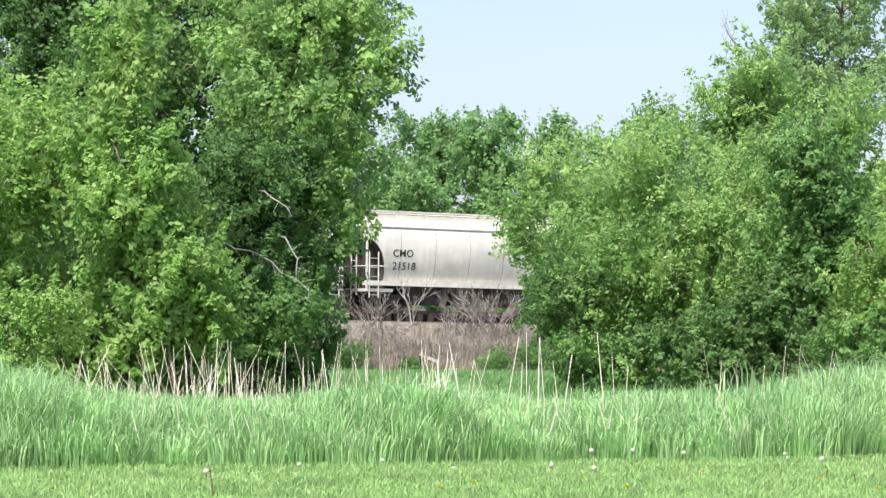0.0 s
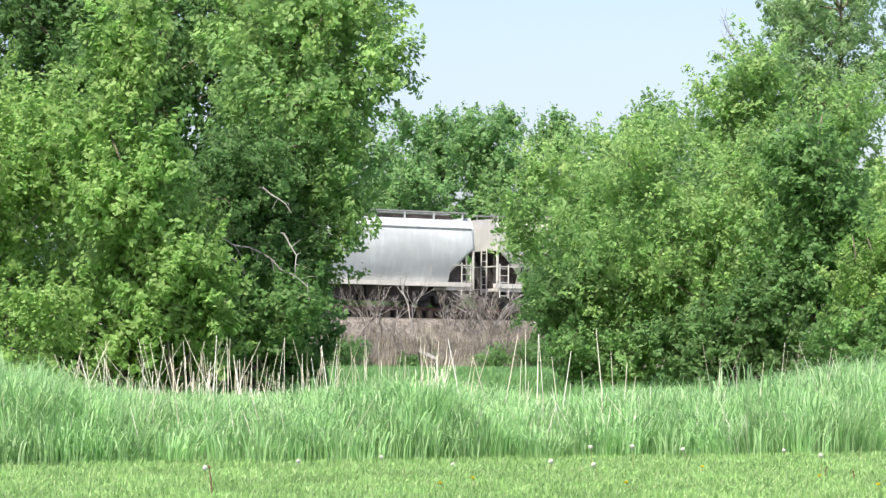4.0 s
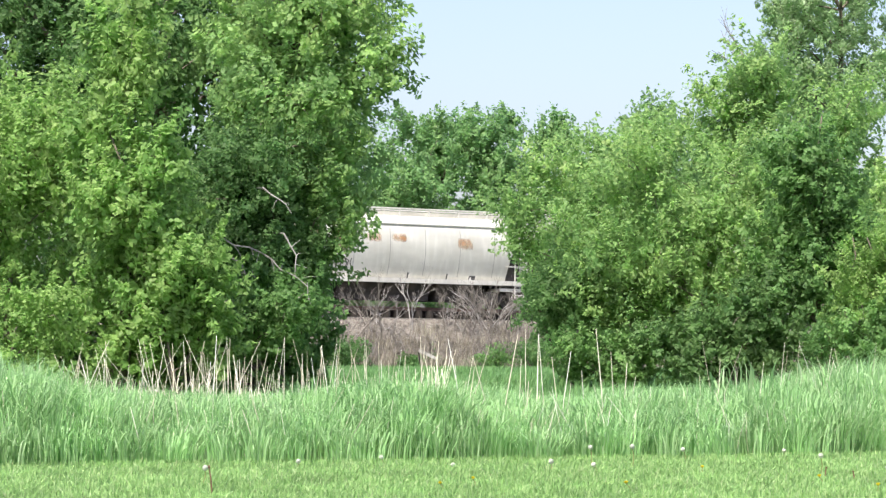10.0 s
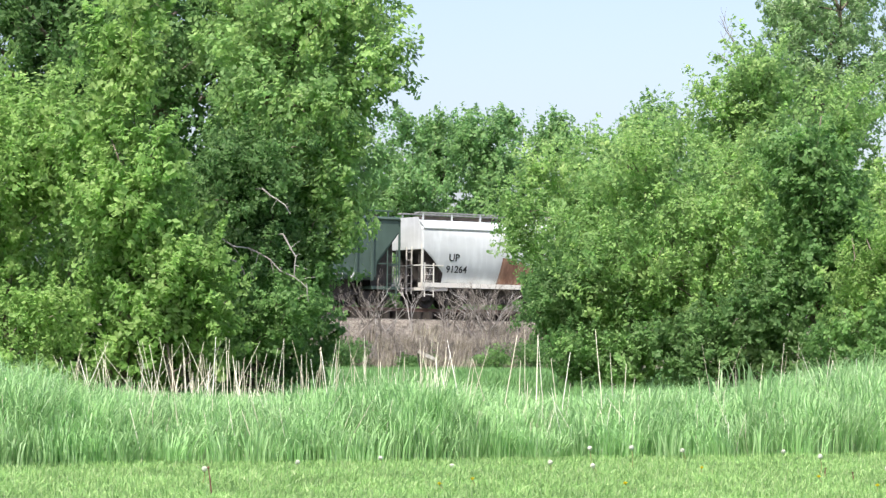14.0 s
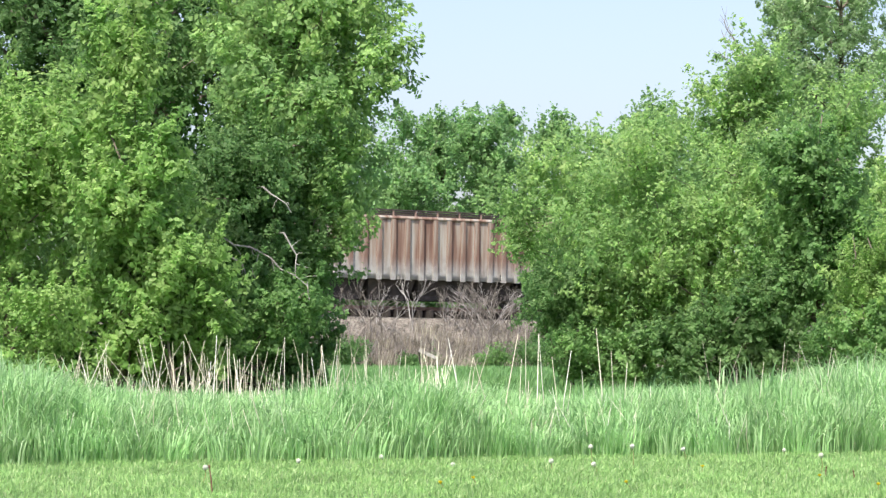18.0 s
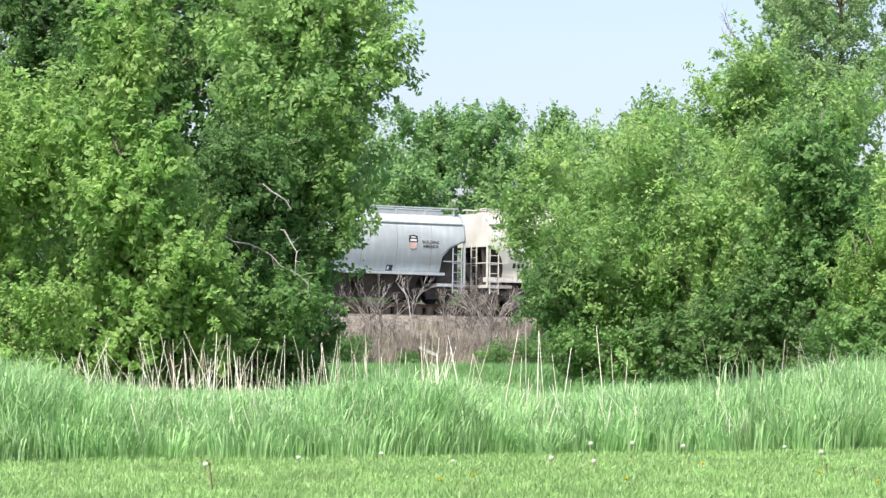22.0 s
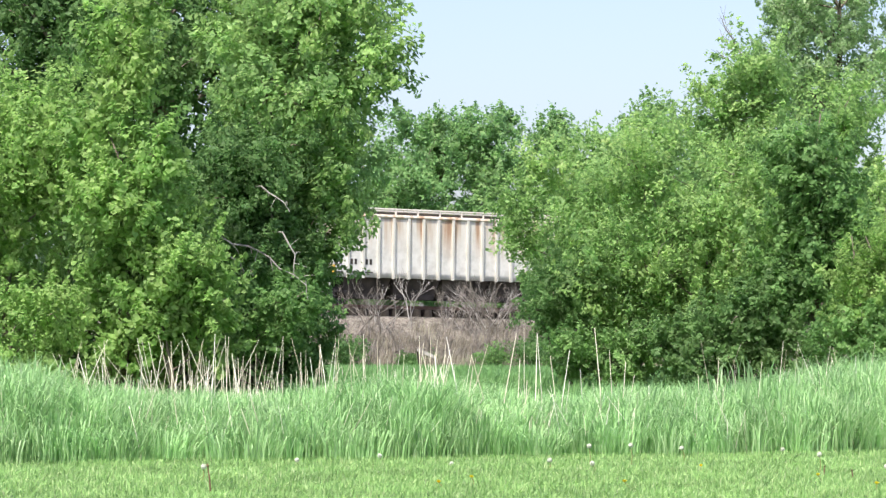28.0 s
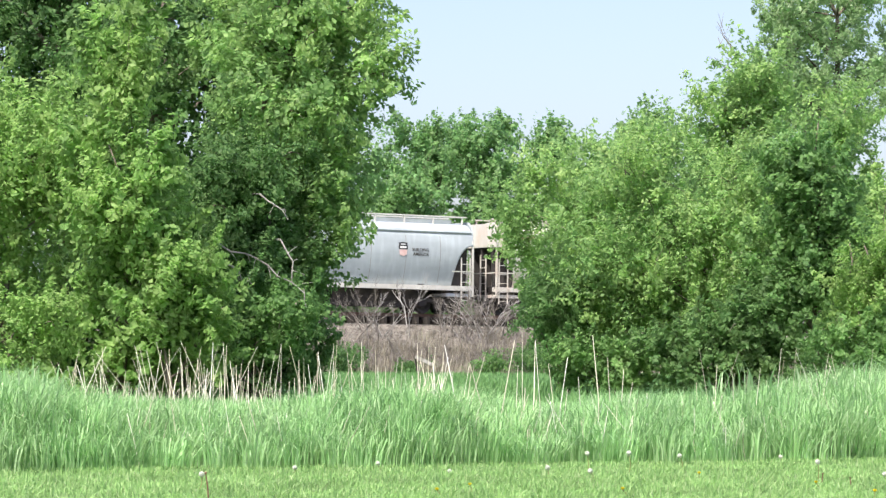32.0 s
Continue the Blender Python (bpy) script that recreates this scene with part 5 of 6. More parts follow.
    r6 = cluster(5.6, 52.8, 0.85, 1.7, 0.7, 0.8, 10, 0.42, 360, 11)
    woody("shrub", "low dark green shrub under the thicket", "shrub", 5.6, 52.9, 1.4, 0.04, r6, 36, 0.2, 0.12, M_LEAF_DEEP_AND_SHADE, 21, stems=3, group="bushes of the thicket")
    r10 = cluster(7.9, 50.6, 0.8, 1.3, 0.6, 0.75, 8, 0.42, 280, 61)
    woody("shrub", "low green shrub by the tall grass", "shrub", 7.9, 50.7, 1.3, 0.04, r10, 36, 0.2, 0.10, M_LEAF_MID, 62, stems=3, group="bushes of the thicket")
    r7 = cluster(3.1, 55.0, 0.8, 1.0, 0.6, 0.75, 8, 0.4, 240, 12)
    woody("shrub", "low green shrub at the corner of the clearing", "shrub", 3.1, 55.1, 1.3, 0.04, r7, 38, 0.19, 0.10, M_LEAF_MID, 22, stems=3, group="bushes of the thicket")
    tall = cluster(11.2, 83.0, 9.4, 2.9, 2.6, 3.9, 26, 0.85, 820, 13)
    poplar = woody("poplar_tree", "tall grey-green tree with open crown and bare twigs", "tree", 11.4, 83.2, 12.8, 0.22, tall, 52, 0.32, 0.135, M_LEAF_GREY, 23, twig_share=0.04)
    rng = random.Random(77)
    for k in range(4):
        b = Build()
        a = Vector((-2.5 - 0.1 * k, -2.2, 7.8 + 0.4 * k))
        e = a + Vector((-1.15 + 0.12 * k, 0, 1.2 + rng.uniform(-0.3, 0.5)))
        b.tube(limb_path(rng, a, e, 0.12), [0.026, 0.022, 0.018, 0.014, 0.010, 0.006], 4)
        for j in range(5):
            q = a.lerp(e, 0.35 + 0.13 * j)
            b.tube([q, q + Vector((rng.uniform(-0.5, 0.3), 0, rng.uniform(0.2, 0.6)))], [0.010, 0.004], 3)
        part("dead_branch", b, M_TWIG, poplar, "bare grey dead branch")
    # trees beyond the line
    rng = random.Random(5)
    for k in range(13):
        x = -9.0 + 2.35 * k + rng.uniform(-0.5, 0.5)
        y = 166 + 0.55 * x + rng.uniform(-4, 4)
        h = 13.9 + rng.uniform(-0.9, 0.7)
        lobes = cluster(x, y, h * 0.82, 1.9, 1.8, h * 0.15, 14, 0.8, 270, 30 + k) + cluster(x, y, 8.9, 1.7, 1.4, 1.5, 9, 0.5, 75, 90 + k) if k in (4, 5) else cluster(x, y, h * 0.60, 2.1, 2.2, h * 0.38, 16, 1.0, 400, 30 + k)
        lobes += [(x + rng.uniform(-1.5, 1.5), y, h * rng.uniform(0.93, 1.02), 0.45, 0.5, 0.9, 24) for _ in range(3)]
        woody("background_tree", "medium green tree behind the railway line", "tree", x, y, h * 0.9, 0.16, lobes, 30, 0.5, 0.30, M_LEAF_FAR, 40 + k, group="trees behind the railway", twig_share=0.1, shell=0.42, plume=0.6)
    p = on_track(0.6, 2.9)
    lobes = cluster(p.x, p.y, RAIL_Z + 0.0, 0.8, 0.5, 0.5, 6, 0.35, 90, 63)
    woody("shrub", "small dark green shrub behind the rails", "shrub", p.x, p.y, RAIL_Z + 0.4, 0.03, lobes, 26, 0.2, 0.11, M_LEAF_DEEP_AND_SHADE, 73, stems=2)
    # added row of dark leaves fills the gap under the cars with shade
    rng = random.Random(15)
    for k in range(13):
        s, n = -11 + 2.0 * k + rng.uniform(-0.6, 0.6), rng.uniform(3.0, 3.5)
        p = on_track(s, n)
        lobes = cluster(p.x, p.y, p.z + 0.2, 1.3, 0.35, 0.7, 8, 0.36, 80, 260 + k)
        woody("shrub", "low dark-leaved shrub added behind the rails to darken the gap under cars", "shrub", p.x, p.y, p.z + 0.6, 0.03, lobes, 26, 0.24, 0.15, M_LEAF_DEEP_AND_SHADE, 280 + k, stems=2, group="shrubs behind the rails")
    rng = random.Random(9)
    for k in range(20):
        s, n = -22 + 2.4 * k + rng.uniform(-0.8, 0.8), rng.uniform(11, 15)
        p = on_track(s, n)
        lobes = cluster(p.x, p.y, 3.6, 2.4, 1.6, 3.7, 12, 0.9, 100, 160 + k)
        woody("bush", "dense green bush beyond the railway bank", "bush", p.x, p.y, 5.5, 0.06, lobes, 24, 0.45, 0.30, M_LEAF_MID, 180 + k, stems=3, group="bushes behind the railway")
    for x, y, r, k in ((2.45, 124.5, 0.62, 0), (3.9, 125.5, 0.8, 4), (-4.4, 124.0, 0.7, 2), (-1.5, 127.5, 0.32, 3), (-4.2, 128.0, 0.8, 6), (4.3, 129.0, 0.9, 7)):
        z = ground_at(x, y)
        lobes = cluster(x, y, z + r * 0.8, r, r, r * 0.85, 6, r * 0.55, 90, 80 + k)
        woody("shrub", "small dull green shrub on the railway bank", "shrub", x, y, z + r * 1.2, 0.03, lobes, 26, 0.24, 0.13, M_LEAF_DEEP_AND_SHADE if k else M_LEAF_MID, 90 + k, stems=2, group="shrubs on the railway bank")


vegetation()


def bare_shrub(x, y, height, seed, group="bare shrubs on the bank", wood=M_TWIG):
    """A leafless shrub of forking grey stems."""
    rng = random.Random(seed)
    z0 = ground_at(x, y) - 0.05
    base = tagged(new("bare_shrub"), "leafless grey-brown shrub of forked stems on the bank", "shrub", group)
    base.location = (x, y, z0)
    twigs = Build()

    def fork(p, d, length, r, depth, into):
        q = p + d * length * 0.5 + Vector((rng.uniform(-1, 1), rng.uniform(-1, 1), 0)) * length * 0.08
        e = p + d * length
        into.tube([p, q, e], [r, r * 0.8, r * 0.55], 4 if depth else 3)
        if depth > 0:
            for _ in range(rng.choice((2, 3, 3))):
                nd = (d + Vector((rng.uniform(-1, 1), rng.uniform(-1, 1), rng.uniform(-0.25, 0.55))) * 0.75).normalized()
                fork(q.lerp(e, rng.uniform(0.2, 1)), nd, length * rng.uniform(0.5, 0.8), r * 0.55, depth - 1, twigs)

    for s in range(rng.choice((3, 4, 5))):
        stem = Build()
        d = Vector((rng.uniform(-0.9, 0.9), rng.uniform(-0.5, 0.5), 1)).normalized()
        fork(Vector((rng.uniform(-0.45, 0.45), rng.uniform(-0.3, 0.3), 0)), d, height * rng.uniform(0.4, 0.6), rng.uniform(0.02, 0.036), 3, stem)
        part("stem", stem, wood, base)
    tagged(part("twigwork", twigs, wood, base), kind="stuff")


def bank_growth():
    rng = random.Random(21)
    k = 0
    for s0 in [-10 + 0.5 * i for i in range(46)]:
        s, n = s0 + rng.uniform(-0.3, 0.3), rng.uniform(-4.6, -3.4)
        if -2.9 < s < -0.5 or rng.random() < 0.42:
            continue
        p = on_track(s, n)
        bare_shrub(p.x, p.y, rng.uniform(1.9, 2.9), 200 + k)
        k += 1
    for i in range(52):
        s, n = -9 + 0.4 * i + rng.uniform(-0.5, 0.5), rng.uniform(-8.6, -4.8)
        p = on_track(s, n)
        bare_shrub(p.x, p.y, rng.uniform(0.8, 1.5), 300 + i)
    for i in range(16):
        s, n = -8.5 + 1.05 * i + rng.uniform(-0.5, 0.5), rng.uniform(-9.0, -5.2)
        p, r = on_track(s, n), rng.uniform(0.25, 0.5)
        z = bank(s, n)
        lobes = cluster(p.x, p.y, z + r * 0.6, r * 1.3, r, r * 0.7, 5, r * 0.5, 26, 700 + i)
        woody("bramble", "low dark green bramble on the dry bank", "bramble", p.x, p.y, z + r, 0.012, lobes, 16, 0.2, 0.12, M_LEAF_DEEP_AND_SHADE, 720 + i, stems=2, group="brambles on the bank")
    # dry thatch over the slope
    g = np.random.default_rng(4)
    m = 34000
    s, n = g.uniform(-18, 20, m), -9.8 + 6.2 * g.random(m) ** 0.9
    clear = np.array([noise.noise((a * 0.7, b * 0.9, 5.0)) for a, b in zip(s, n)]) > np.where(n > -4.6, 0.0, -0.6)
    s, n = s[clear], n[clear]
    px, py = TRACK.x + ALONG.x * s + AWAY.x * n, TRACK.y + ALONG.y * s + AWAY.y * n
    pz = np.array([bank(a, b) for a, b in zip(s, n)])
    patches = np.clip([0.42 + 0.75 * noise.noise((a * 0.55, b * 0.8, 2.0)) + 0.6 * noise.noise((a * 2.2, b * 2.6, 6.0)) for a, b in zip(s, n)], 0, 1)
    blades(px, py, pz, g, 0.25, 0.9, 0.018, 0.9, "dry_brush", "dry grey-brown weeds and thatch covering the bank", M_THATCH, "dry weeds", tuft=(0.0, 0.0, patches))
    # loose stones down the shoulder
    m = 9000
    s, n = g.uniform(-14, 16, m), -6.4 + 4.0 * g.random(m) ** 0.6
    at = np.stack([TRACK.x + ALONG.x * s + AWAY.x * n, TRACK.y + ALONG.y * s + AWAY.y * n, [bank(a, b) for a, b in zip(s, n)]], 1)
    size = g.uniform(0.03, 0.065, (m, 1, 1))
    ball = np.array([(1, 0, 0), (0, 1, 0), (-1, 0, 0), (0, -1, 0), (0, 0, 0.8), (0, 0, -0.8)])
    verts = at[:, None] + size * (ball[None] + 0.28 * g.normal(size=(m, 6, 3)))
    faces = [[0, 1, 4], [1, 2, 4], [2, 3, 4], [3, 0, 4], [1, 0, 5], [2, 1, 5], [3, 2, 5], [0, 3, 5]]
    tagged(new("ballast_stones", raw_mesh("ballast_stones", verts, faces, M_STONE, g.random(m))), "loose pinkish grey gravel on the shoulder of the line", "gravel", kind="stuff")
    for i, (s, h) in enumerate(((-1.9, 2.9), (-3.2, 2.2), (2.2, 2.9), (2.9, 2.3), (0.6, 1.5))):
        p = on_track(s, -3.5)
        bare_shrub(p.x, p.y, h, 420 + i, wood=M_PALETWIG)
    plank = tagged(new("plank"), "weathered grey plank lying on the bank foot", "plank")
    x, y = -0.62, 123.0
    plank.location = (x, y, ground_at(x, y) + 0.64)
    part("board", Build().box(-0.42, 0.42, -0.05, 0.05, -0.07, 0.07, 0.015), M_WEATHERED, plank, at=pose(0, 0, 0, 0, 24, 8))
    part("stake", Build().box(-0.035, 0.035, -0.03, 0.03, -0.80, 0.14, 0.012), M_TIE, plank, "dark rotten stake", at=pose(-0.38, 0.06, 0, 0, -8, 0))


M_THATCH = leafy("dry_thatch", ((0.075, 0.065, 0.050), (0.155, 0.137, 0.104), (0.250, 0.226, 0.176), (0.420, 0.398, 0.310), (0.130, 0.168, 0.061)), 0.9, 0.1)


M_STONE = leafy("ballast_stone", ((0.109, 0.094, 0.083), (0.181, 0.162, 0.141), (0.247, 0.226, 0.196), (0.341, 0.328, 0.289)), 0.9, 0.0)


def blades(px, py, pz, g, h0, h1, width, lean, name, label, material, category, wind=(0.25, 0.1), tuft=None):
    """Grass: one bent blade at every place."""
    m = len(px)
    h = g.uniform(h0, h1, m) if not hasattr(h1, "__len__") else h1 * g.uniform(h0, 1.0, m)
    a = g.uniform(0, 2 * math.pi, m)
    tilt = np.abs(g.normal(size=m)) * lean * 0.5
    dx, dy = np.cos(a) * tilt + wind[0] * lean, np.sin(a) * tilt + wind[1] * lean
    tone = g.random(m)
    if tuft is not None:
        dx, dy, tone = dx * 0.6 + tuft[0], dy * 0.6 + tuft[1], np.clip(0.72 * tuft[2] + 0.28 * tone, 0, 1)
    b = g.uniform(0, math.pi, m)
    w = width * g.uniform(0.6, 1.3, m)
    wx, wy = np.cos(b) * w * 0.5, np.sin(b) * w * 0.5
    p = np.stack([px, py, pz - 0.02], 1)
    wv = np.stack([wx, wy, np.zeros(m)], 1)
    mid = p + np.stack([dx * h * 0.28, dy * h * 0.28, h * 0.55], 1)
    tip = p + np.stack([dx * h * 0.9, dy * h * 0.9, h * (1 - 0.18 * np.minimum(1, tilt * 2))], 1)
    verts = np.stack([p - wv, p + wv, mid + wv * 0.85, mid - wv * 0.85, tip], 1)
    me = raw_mesh(name, verts, [[0, 1, 2, 3], [3, 2, 4]], material, tone)
    return tagged(new(name, me), label, category, kind="stuff")


def edge(x):
    """Where the mown lawn ends."""
    return 22.0 + 0.53 * x + 0.12 * np.sin(x * 2.1) + 0.07 * np.sin(x * 5.3)


BLOWN = []


def arched(px, py, pz, h, g, width, lean, tone, name, label, material):
    """Long grass: blades of three bent lengths whose tips hang over."""
    m = len(px)
    a = g.uniform(0, 2 * math.pi, m)
    fall = np.abs(g.normal(size=m)) * 0.28
    dx, dy = np.cos(a) * fall * 0.8 + lean[0], np.sin(a) * fall * 0.8 + lean[1]
    w = width * g.uniform(0.6, 1.3, m)
    b = np.arctan2(dx, -dy) + g.normal(size=m) * 0.7
    wv = np.stack([np.cos(b) * w * 0.5, np.sin(b) * w * 0.5, np.zeros(m)], 1)
    p = np.stack([px, py, pz - 0.02], 1)
    bend = np.minimum(1, np.hypot(dx, dy) * 1.5)
    at = lambda u, v: p + np.stack([dx * h * u, dy * h * u, h * v], 1)
    lo, hi = at(0.16, 0.45), at(0.55, 0.80)
    tip = at(1.25, 1.0)
    tip[:, 2] -= h * 0.42 * bend * g.uniform(0.3, 1.3, m)
    verts = np.stack([p - wv, p + wv, lo + wv, lo - wv, hi + wv * 0.75, hi - wv * 0.75, tip], 1)
    faces = [[0, 1, 2, 3], [3, 2, 4, 5], [5, 4, 6]]
    base = tagged(new(name), label, "grass", kind="stuff")
    cell = np.floor(px / 0.8).astype(int) * 50 + np.floor(py / 2.0).astype(int)
    for c in np.unique(cell):
        pick = cell == c
        at = Vector((float(px[pick].mean()), float(py[pick].mean()), 0.0))
        patch = part("grass_patch", raw_mesh("grass_patch", verts[pick] - np.array(at), faces, material, tone[pick]), None, base, at=Matrix.Translation(at))
        tagged(patch, kind="stuff")
        BLOWN.append((patch, at))
    return base


def stalks(px, py, h, lean, g, thick, label):
    """Stiff dry canes, each a thin three-sided rod."""
    m = len(px)
    a = g.uniform(0, 2 * math.pi, m)
    tilt = g.normal(size=m) * lean * g.uniform(0.5, 1.8, m)
    top = np.stack([px + tilt * h, py + g.normal(size=m) * lean * h, h], 1)
    foot = np.stack([px, py, np.full(m, -0.02)], 1)
    mid = 0.5 * (top + foot) + np.stack([g.normal(size=m) * 0.015, np.zeros(m), np.zeros(m)], 1)
    r = thick * g.uniform(0.6, 1.3, m) * 0.5
    rows = []
    for q, k in ((foot, 1.0), (mid, 0.9), (top, 0.45)):
        for j in range(3):
            c = a + 2.0944 * j
            rows.append(q + np.stack([np.cos(c) * r * k, np.sin(c) * r * k, np.zeros(m)], 1))
    faces = [[0, 1, 4, 3], [1, 2, 5, 4], [2, 0, 3, 5], [3, 4, 7, 6], [4, 5, 8, 7], [5, 3, 6, 8], [6, 7, 8]]
    me = raw_mesh("dry_stalks", np.stack(rows, 1), faces, M_STALK, g.random(m))
    return tagged(new("dry_stalks", me), label, "dry grass", kind="stuff")


def grasses():
    g = np.random.default_rng(7)
    # mown lawn
    m = 110000
    y = g.uniform(14.8, 25.8, m)
    x = g.uniform(-1, 1, m) * (y * 0.165)
    ok = y < edge(x) + 0.1
    x, y = x[ok], y[ok]
    blades(x, y, np.zeros(len(x)), g, 0.03, 0.085, 0.009, 1.2, "lawn_grass", "short mown bright green lawn grass", M_TURF, "lawn", (0.05, 0.0))
    # tall grass behind it
    k = 6600
    ty = g.uniform(19.5, 36, k)
    tx = g.uniform(-1, 1, k) * (ty * 0.17)
    ok = (ty > edge(tx)) & (g.random(k) < np.clip(1.3 - (ty - edge(tx)) / 13, 0.3, 1))
    tx, ty = tx[ok], ty[ok]
    k = len(tx)
    each = 24
    la, lt = g.uniform(0, 2 * math.pi, k), np.abs(g.normal(size=k)) * 0.25
    ax, ay = g.normal(size=(k, each)), g.normal(size=(k, each))
    x, y = (tx[:, None] + ax * 0.06).ravel(), (ty[:, None] + ay * 0.06).ravel()
    lean = ((np.cos(la) * lt)[:, None] + ax * 0.12).ravel() + 0.08, ((np.sin(la) * lt)[:, None] + ay * 0.12).ravel() - 0.05
    back = y - edge(x)
    tall = np.interp(x * 25 / y, [-3.9, -3.5, -3.3, -3.1, -2.4, -1.4, -0.8, -0.3, 0.0, 0.4, 0.8, 1.1, 1.4, 2.0, 2.5, 3.0, 3.5, 4], [0.83, 0.78, 0.68, 0.60, 0.54, 0.54, 0.64, 0.70, 0.69, 0.61, 0.50, 0.52, 0.57, 0.60, 0.65, 0.74, 0.86, 0.92])
    tall = tall * np.interp(back, [0, 0.25, 1.6, 4, 7, 14], [0.45, 0.62, 1, 1, 0.82, 0.72])
    clump = np.array([noise.noise((a * 1.5, b * 0.9, 3.0)) + 0.6 * noise.noise((a * 4.5, b * 3.0, 8.0)) for a, b in zip(x, y)])
    h = tall * (1 + 0.26 * clump) * g.uniform(0.55, 1.08, len(x))
    patch = np.clip(0.5 + 0.55 * np.array([noise.noise((a * 0.9, b * 0.55, 9.0)) for a, b in zip(x, y)]), 0, 1)
    tone = np.clip(0.45 * patch + 0.30 * np.repeat(g.random(k), each) + 0.25 * g.random(len(x)), 0, 1)
    arched(x, y, np.array([ground_at(a, b) for a, b in zip(x, y)]), h, g, 0.0098, lean, tone, "tall_grass", "tall uncut green grass bending in the wind", M_TALL)
    # broad reed-like leaves at both ends of the strip
    m = 420
    x = np.concatenate([g.uniform(-4.0, -3.25, m * 2 // 3), g.uniform(2.6, 4.2, m - m * 2 // 3)])
    y = edge(x) + g.uniform(1.0, 5.0, m)
    arched(x, y, np.zeros(m), g.uniform(0.5, 1.0, m) * np.where(x < 0, 0.92, 0.9), g, 0.026, (g.normal(size=m) * 0.15, g.normal(size=m) * 0.15), 0.55 + 0.4 * g.random(m), "reed_leaves", "broad light green reed leaves standing above the grass", M_TALL)
    # the meadow beyond
    m = 48000
    y = 34 + 90 * g.random(m) ** 0.8
    x = g.uniform(-0.11, 0.10, m) * y
    z = np.array([ground_at(a, b) for a, b in zip(x, y)])
    blades(x, y, z, g, 0.15, np.interp(y, [34, 60, 120], [0.36, 0.36, 0.30]), 0.03, 0.8, "meadow_grass", "bright green meadow grass in the clearing", M_FIELD, "grass", (0.08, 0.0))
    # last year's canes
    some = lambda n, lo, hi: lo + (hi - lo) * g.random(n) ** 1.7
    n = 105
    stalks(g.uniform(-3.75, -2.3, n), g.normal(28.6, 0.6, n), some(n, 0.45, 0.97), 0.27, g, 0.0095, "tangle of pale broken dry stalks")
    n = 120
    x = g.uniform(-2.5, -0.45, n)
    stalks(x, np.maximum(g.normal(27.0, 1.2, n), edge(x) + 1.5), some(n, 0.48, 1.0), 0.11, g, 0.0095, "pale dry stalks standing above the green blades")
    n = 62
    stalks(g.normal(-0.1, 0.15, n), g.normal(25.0, 0.25, n), some(n, 0.52, 0.98), 0.13, g, 0.0078, "dense clump of pale dry grass stalks")
    n = 22
    x = g.uniform(0.2, 1.9, n)
    stalks(x, edge(x) + g.uniform(1.5, 3.5, n), some(n, 0.5, 1.04), 0.18, g, 0.0105, "few leaning pale dry stalks among green blades")
    n = 50
    x = g.uniform(2.3, 4.1, n)
    stalks(x, edge(x) + g.uniform(1.5, 3.5, n), some(n, 0.5, 0.95), 0.16, g, 0.0066, "pale dry stalks in the highest grass")
    n = 330
    x = g.uniform(-3.8, 4.1, n)
    stalks(x, edge(x) + g.uniform(0.2, 3.5, n), some(n, 0.28, 0.6), 0.24, g, 0.0066, "short pale dry stems among green blades")


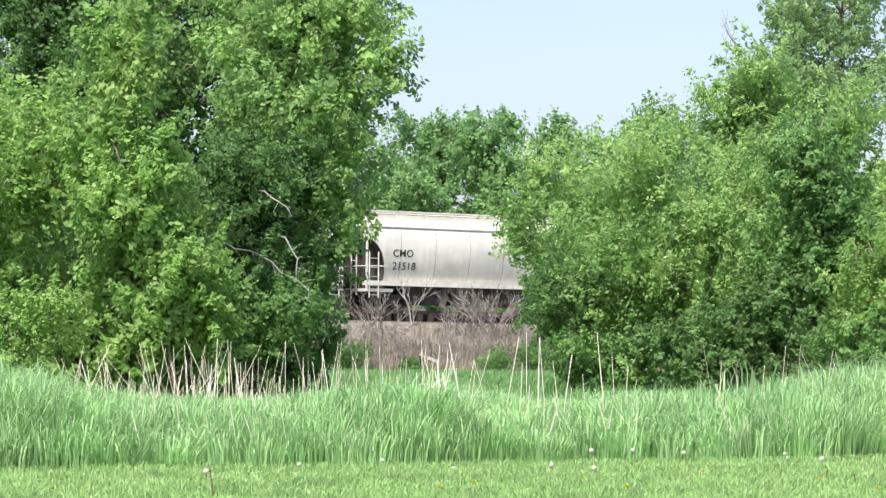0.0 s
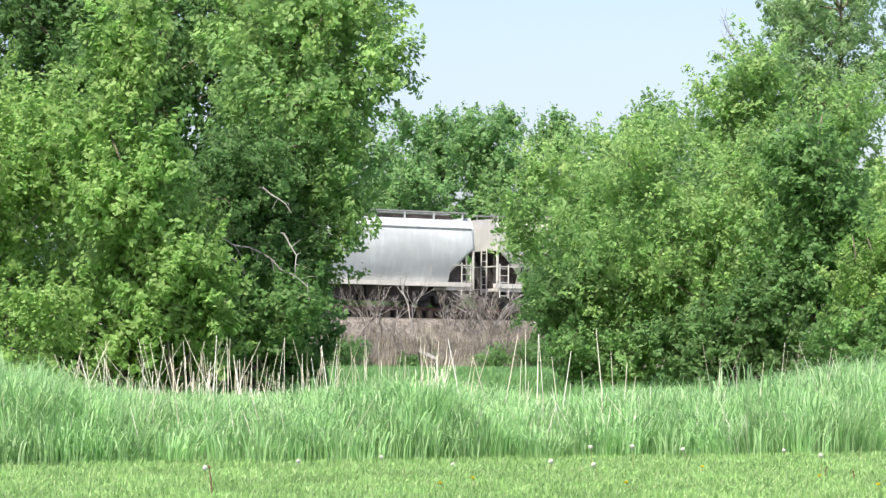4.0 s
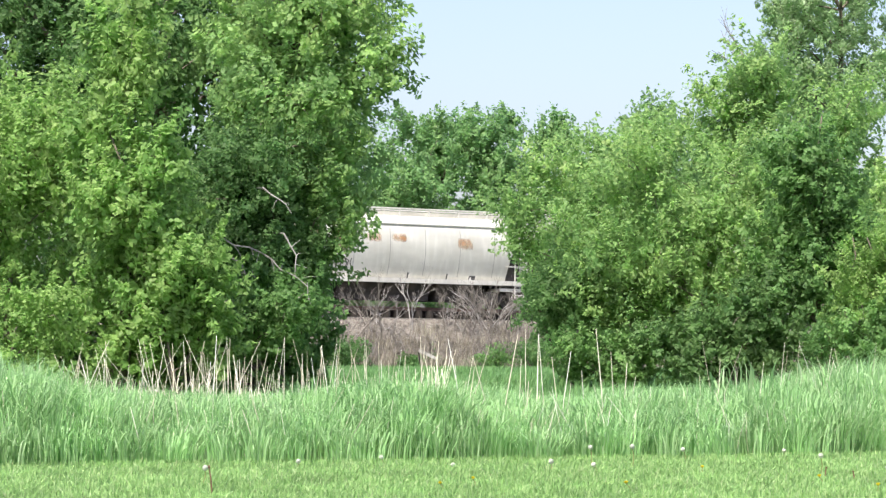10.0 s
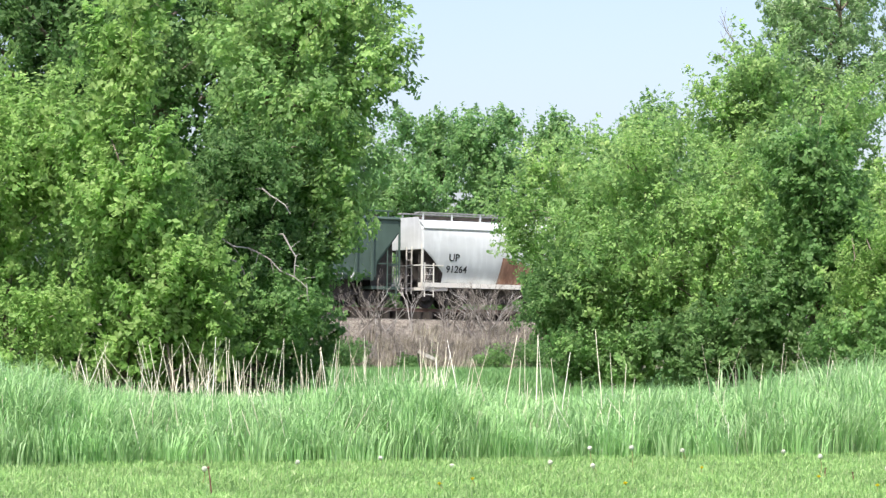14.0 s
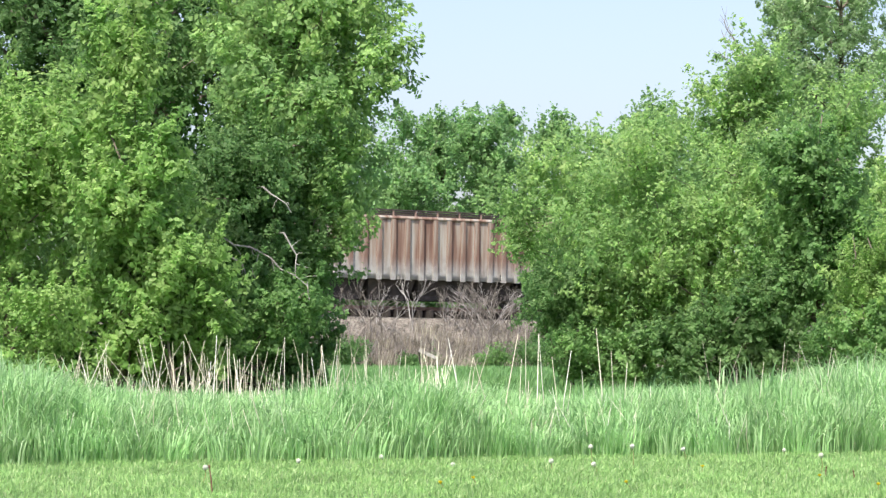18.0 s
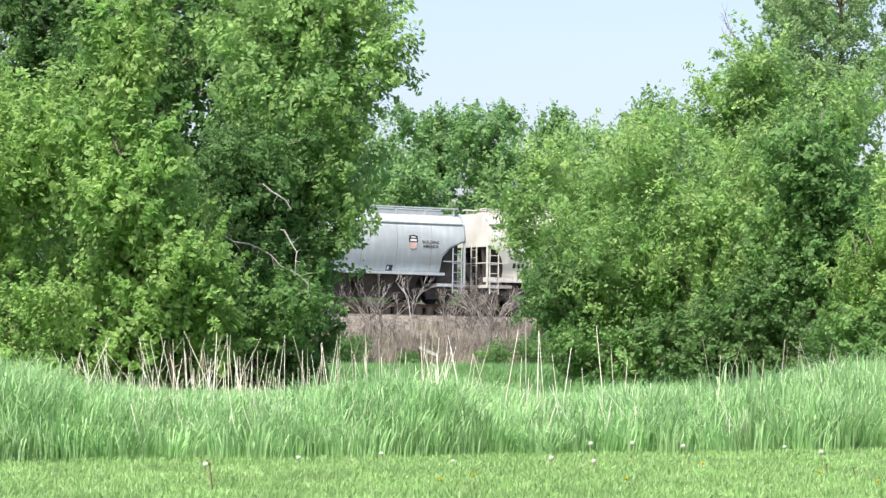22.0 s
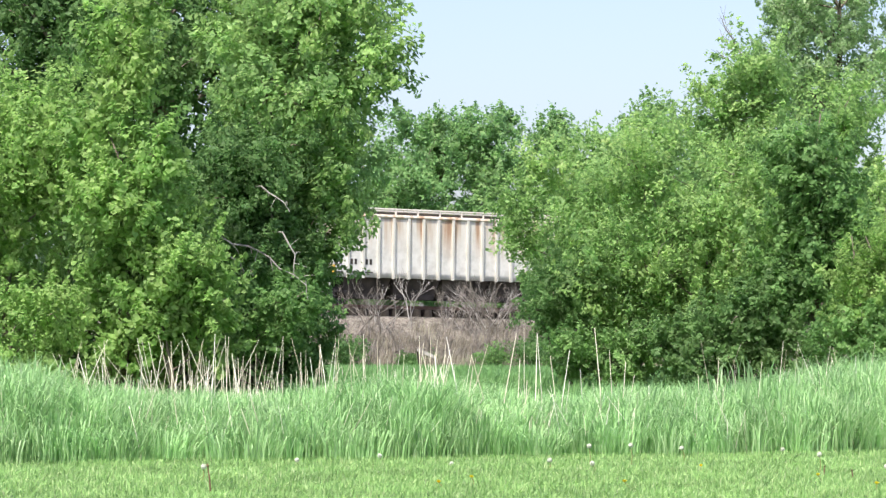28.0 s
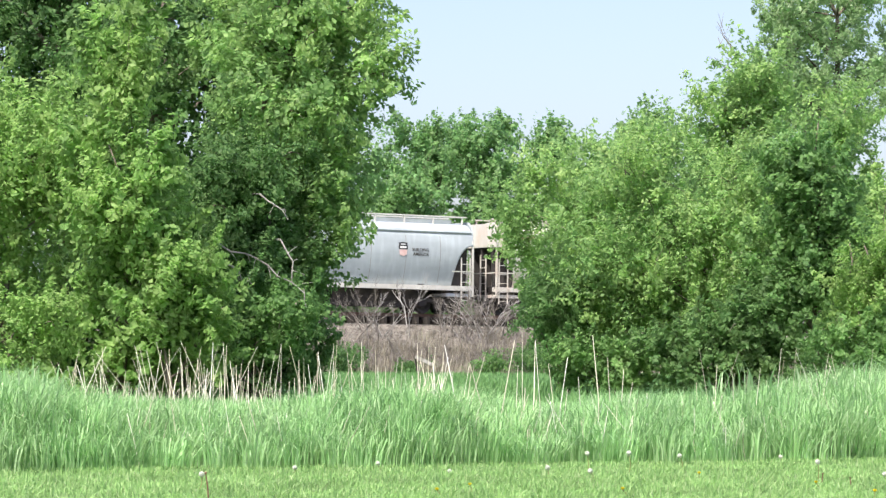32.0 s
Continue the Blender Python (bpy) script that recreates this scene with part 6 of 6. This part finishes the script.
def dandelion(x, y, h, seeded, seed):
    rng = random.Random(seed)
    base = tagged(new("dandelion"), "dandelion seed clock on a bare stem in the lawn" if seeded else "yellow dandelion flower in the lawn", "dandelion", "dandelions in the lawn")
    base.location = (x, y, 0)
    top = Vector((rng.uniform(-0.03, 0.03), 0, h))
    part("stem", Build().tube([(0, 0, 0), top * 0.5 + Vector((0.01, 0, 0)), top], [0.004, 0.0035, 0.003], 5), M_STEM, base)
    b = Build()
    if seeded:
        for i in range(90):
            z = 1 - 2 * (i + 0.5) / 90
            a, q = i * 2.39996, math.sqrt(1 - z * z)
            d = Vector((q * math.cos(a), q * math.sin(a), z))
            e = top + d * 0.017
            u = d.orthogonal().normalized() * 0.0048
            w = d.cross(u)
            b.add([top + d * 0.004, e + u, e + w * 0.87 - u * 0.5, e - w * 0.87 - u * 0.5], [(0, 1, 2), (0, 2, 3), (0, 3, 1), (1, 3, 2)])
        part("seed_head", b, M_FLUFF, base)
    else:
        for i in range(36):
            a, t = i * 2.39996, 0.2 + 0.9 * i / 36
            d = Vector((math.cos(a) * math.sin(t), math.sin(a) * math.sin(t), math.cos(t)))
            w = Vector((-math.sin(a), math.cos(a), 0)) * 0.003
            b.add([top - w, top + w, top + d * 0.018 + w, top + d * 0.018 - w], [(0, 1, 2, 3)])
        part("petals", b, M_PETAL, base)


def dandelions():
    k = 0
    for x, y, h in ((-1.46, 17.6, 0.11), (0.74, 19.8, 0.08), (1.05, 20.4, 0.16), (1.06, 19.8, 0.06), (1.36, 20.6, 0.16), (1.85, 21.9, 0.10), (-1.03, 20.4, 0.05), (2.6, 19.8, 0.13), (-0.45, 21.3, 0.05),
                    (3.0, 19.5, 0.06), (2.75, 23.3, 0.05), (0.1, 20.4, 0.03)):
        dandelion(x, y, h, True, 500 + k)
        k += 1
    for x, y in ((0.02, 16.9), (1.12, 17.1), (0.2, 17.6), (2.4, 18.2), (2.55, 17.0), (1.75, 19.6)):
        dandelion(x, y, 0.05, False, 500 + k)
        k += 1


def weed_stem(x, y, h, lean):
    base = tagged(new("weed_stem"), "bare brown dried weed stem standing in the lawn", "weed")
    base.location = (x, y, 0)
    part("stem", Build().tube([(0, 0, -0.02), (lean * 0.4, 0, h * 0.5), (lean, 0, h)], [0.006, 0.005, 0.003], 5), M_BROWNSTEM, base)
    part("seed_head", Build().tube([(lean * 0.95, 0, h * 0.93), (lean, 0, h), (lean * 1.1, 0, h * 1.06)], [0.004, 0.008, 0.003], 6), M_BROWNSTEM, base)


M_BROWNSTEM = surface("dry_weed_stem", (0.10, 0.055, 0.03), (0.16, 0.09, 0.05), (0.24, 0.15, 0.09), 0.8, 20)
bank_growth()
weed_stem(-1.31, 16.5, 0.16, -0.02)
weed_stem(2.52, 19.0, 0.08, 0.01)
weed_stem(2.66, 18.6, 0.07, -0.01)
grasses()
dandelions()
motions()
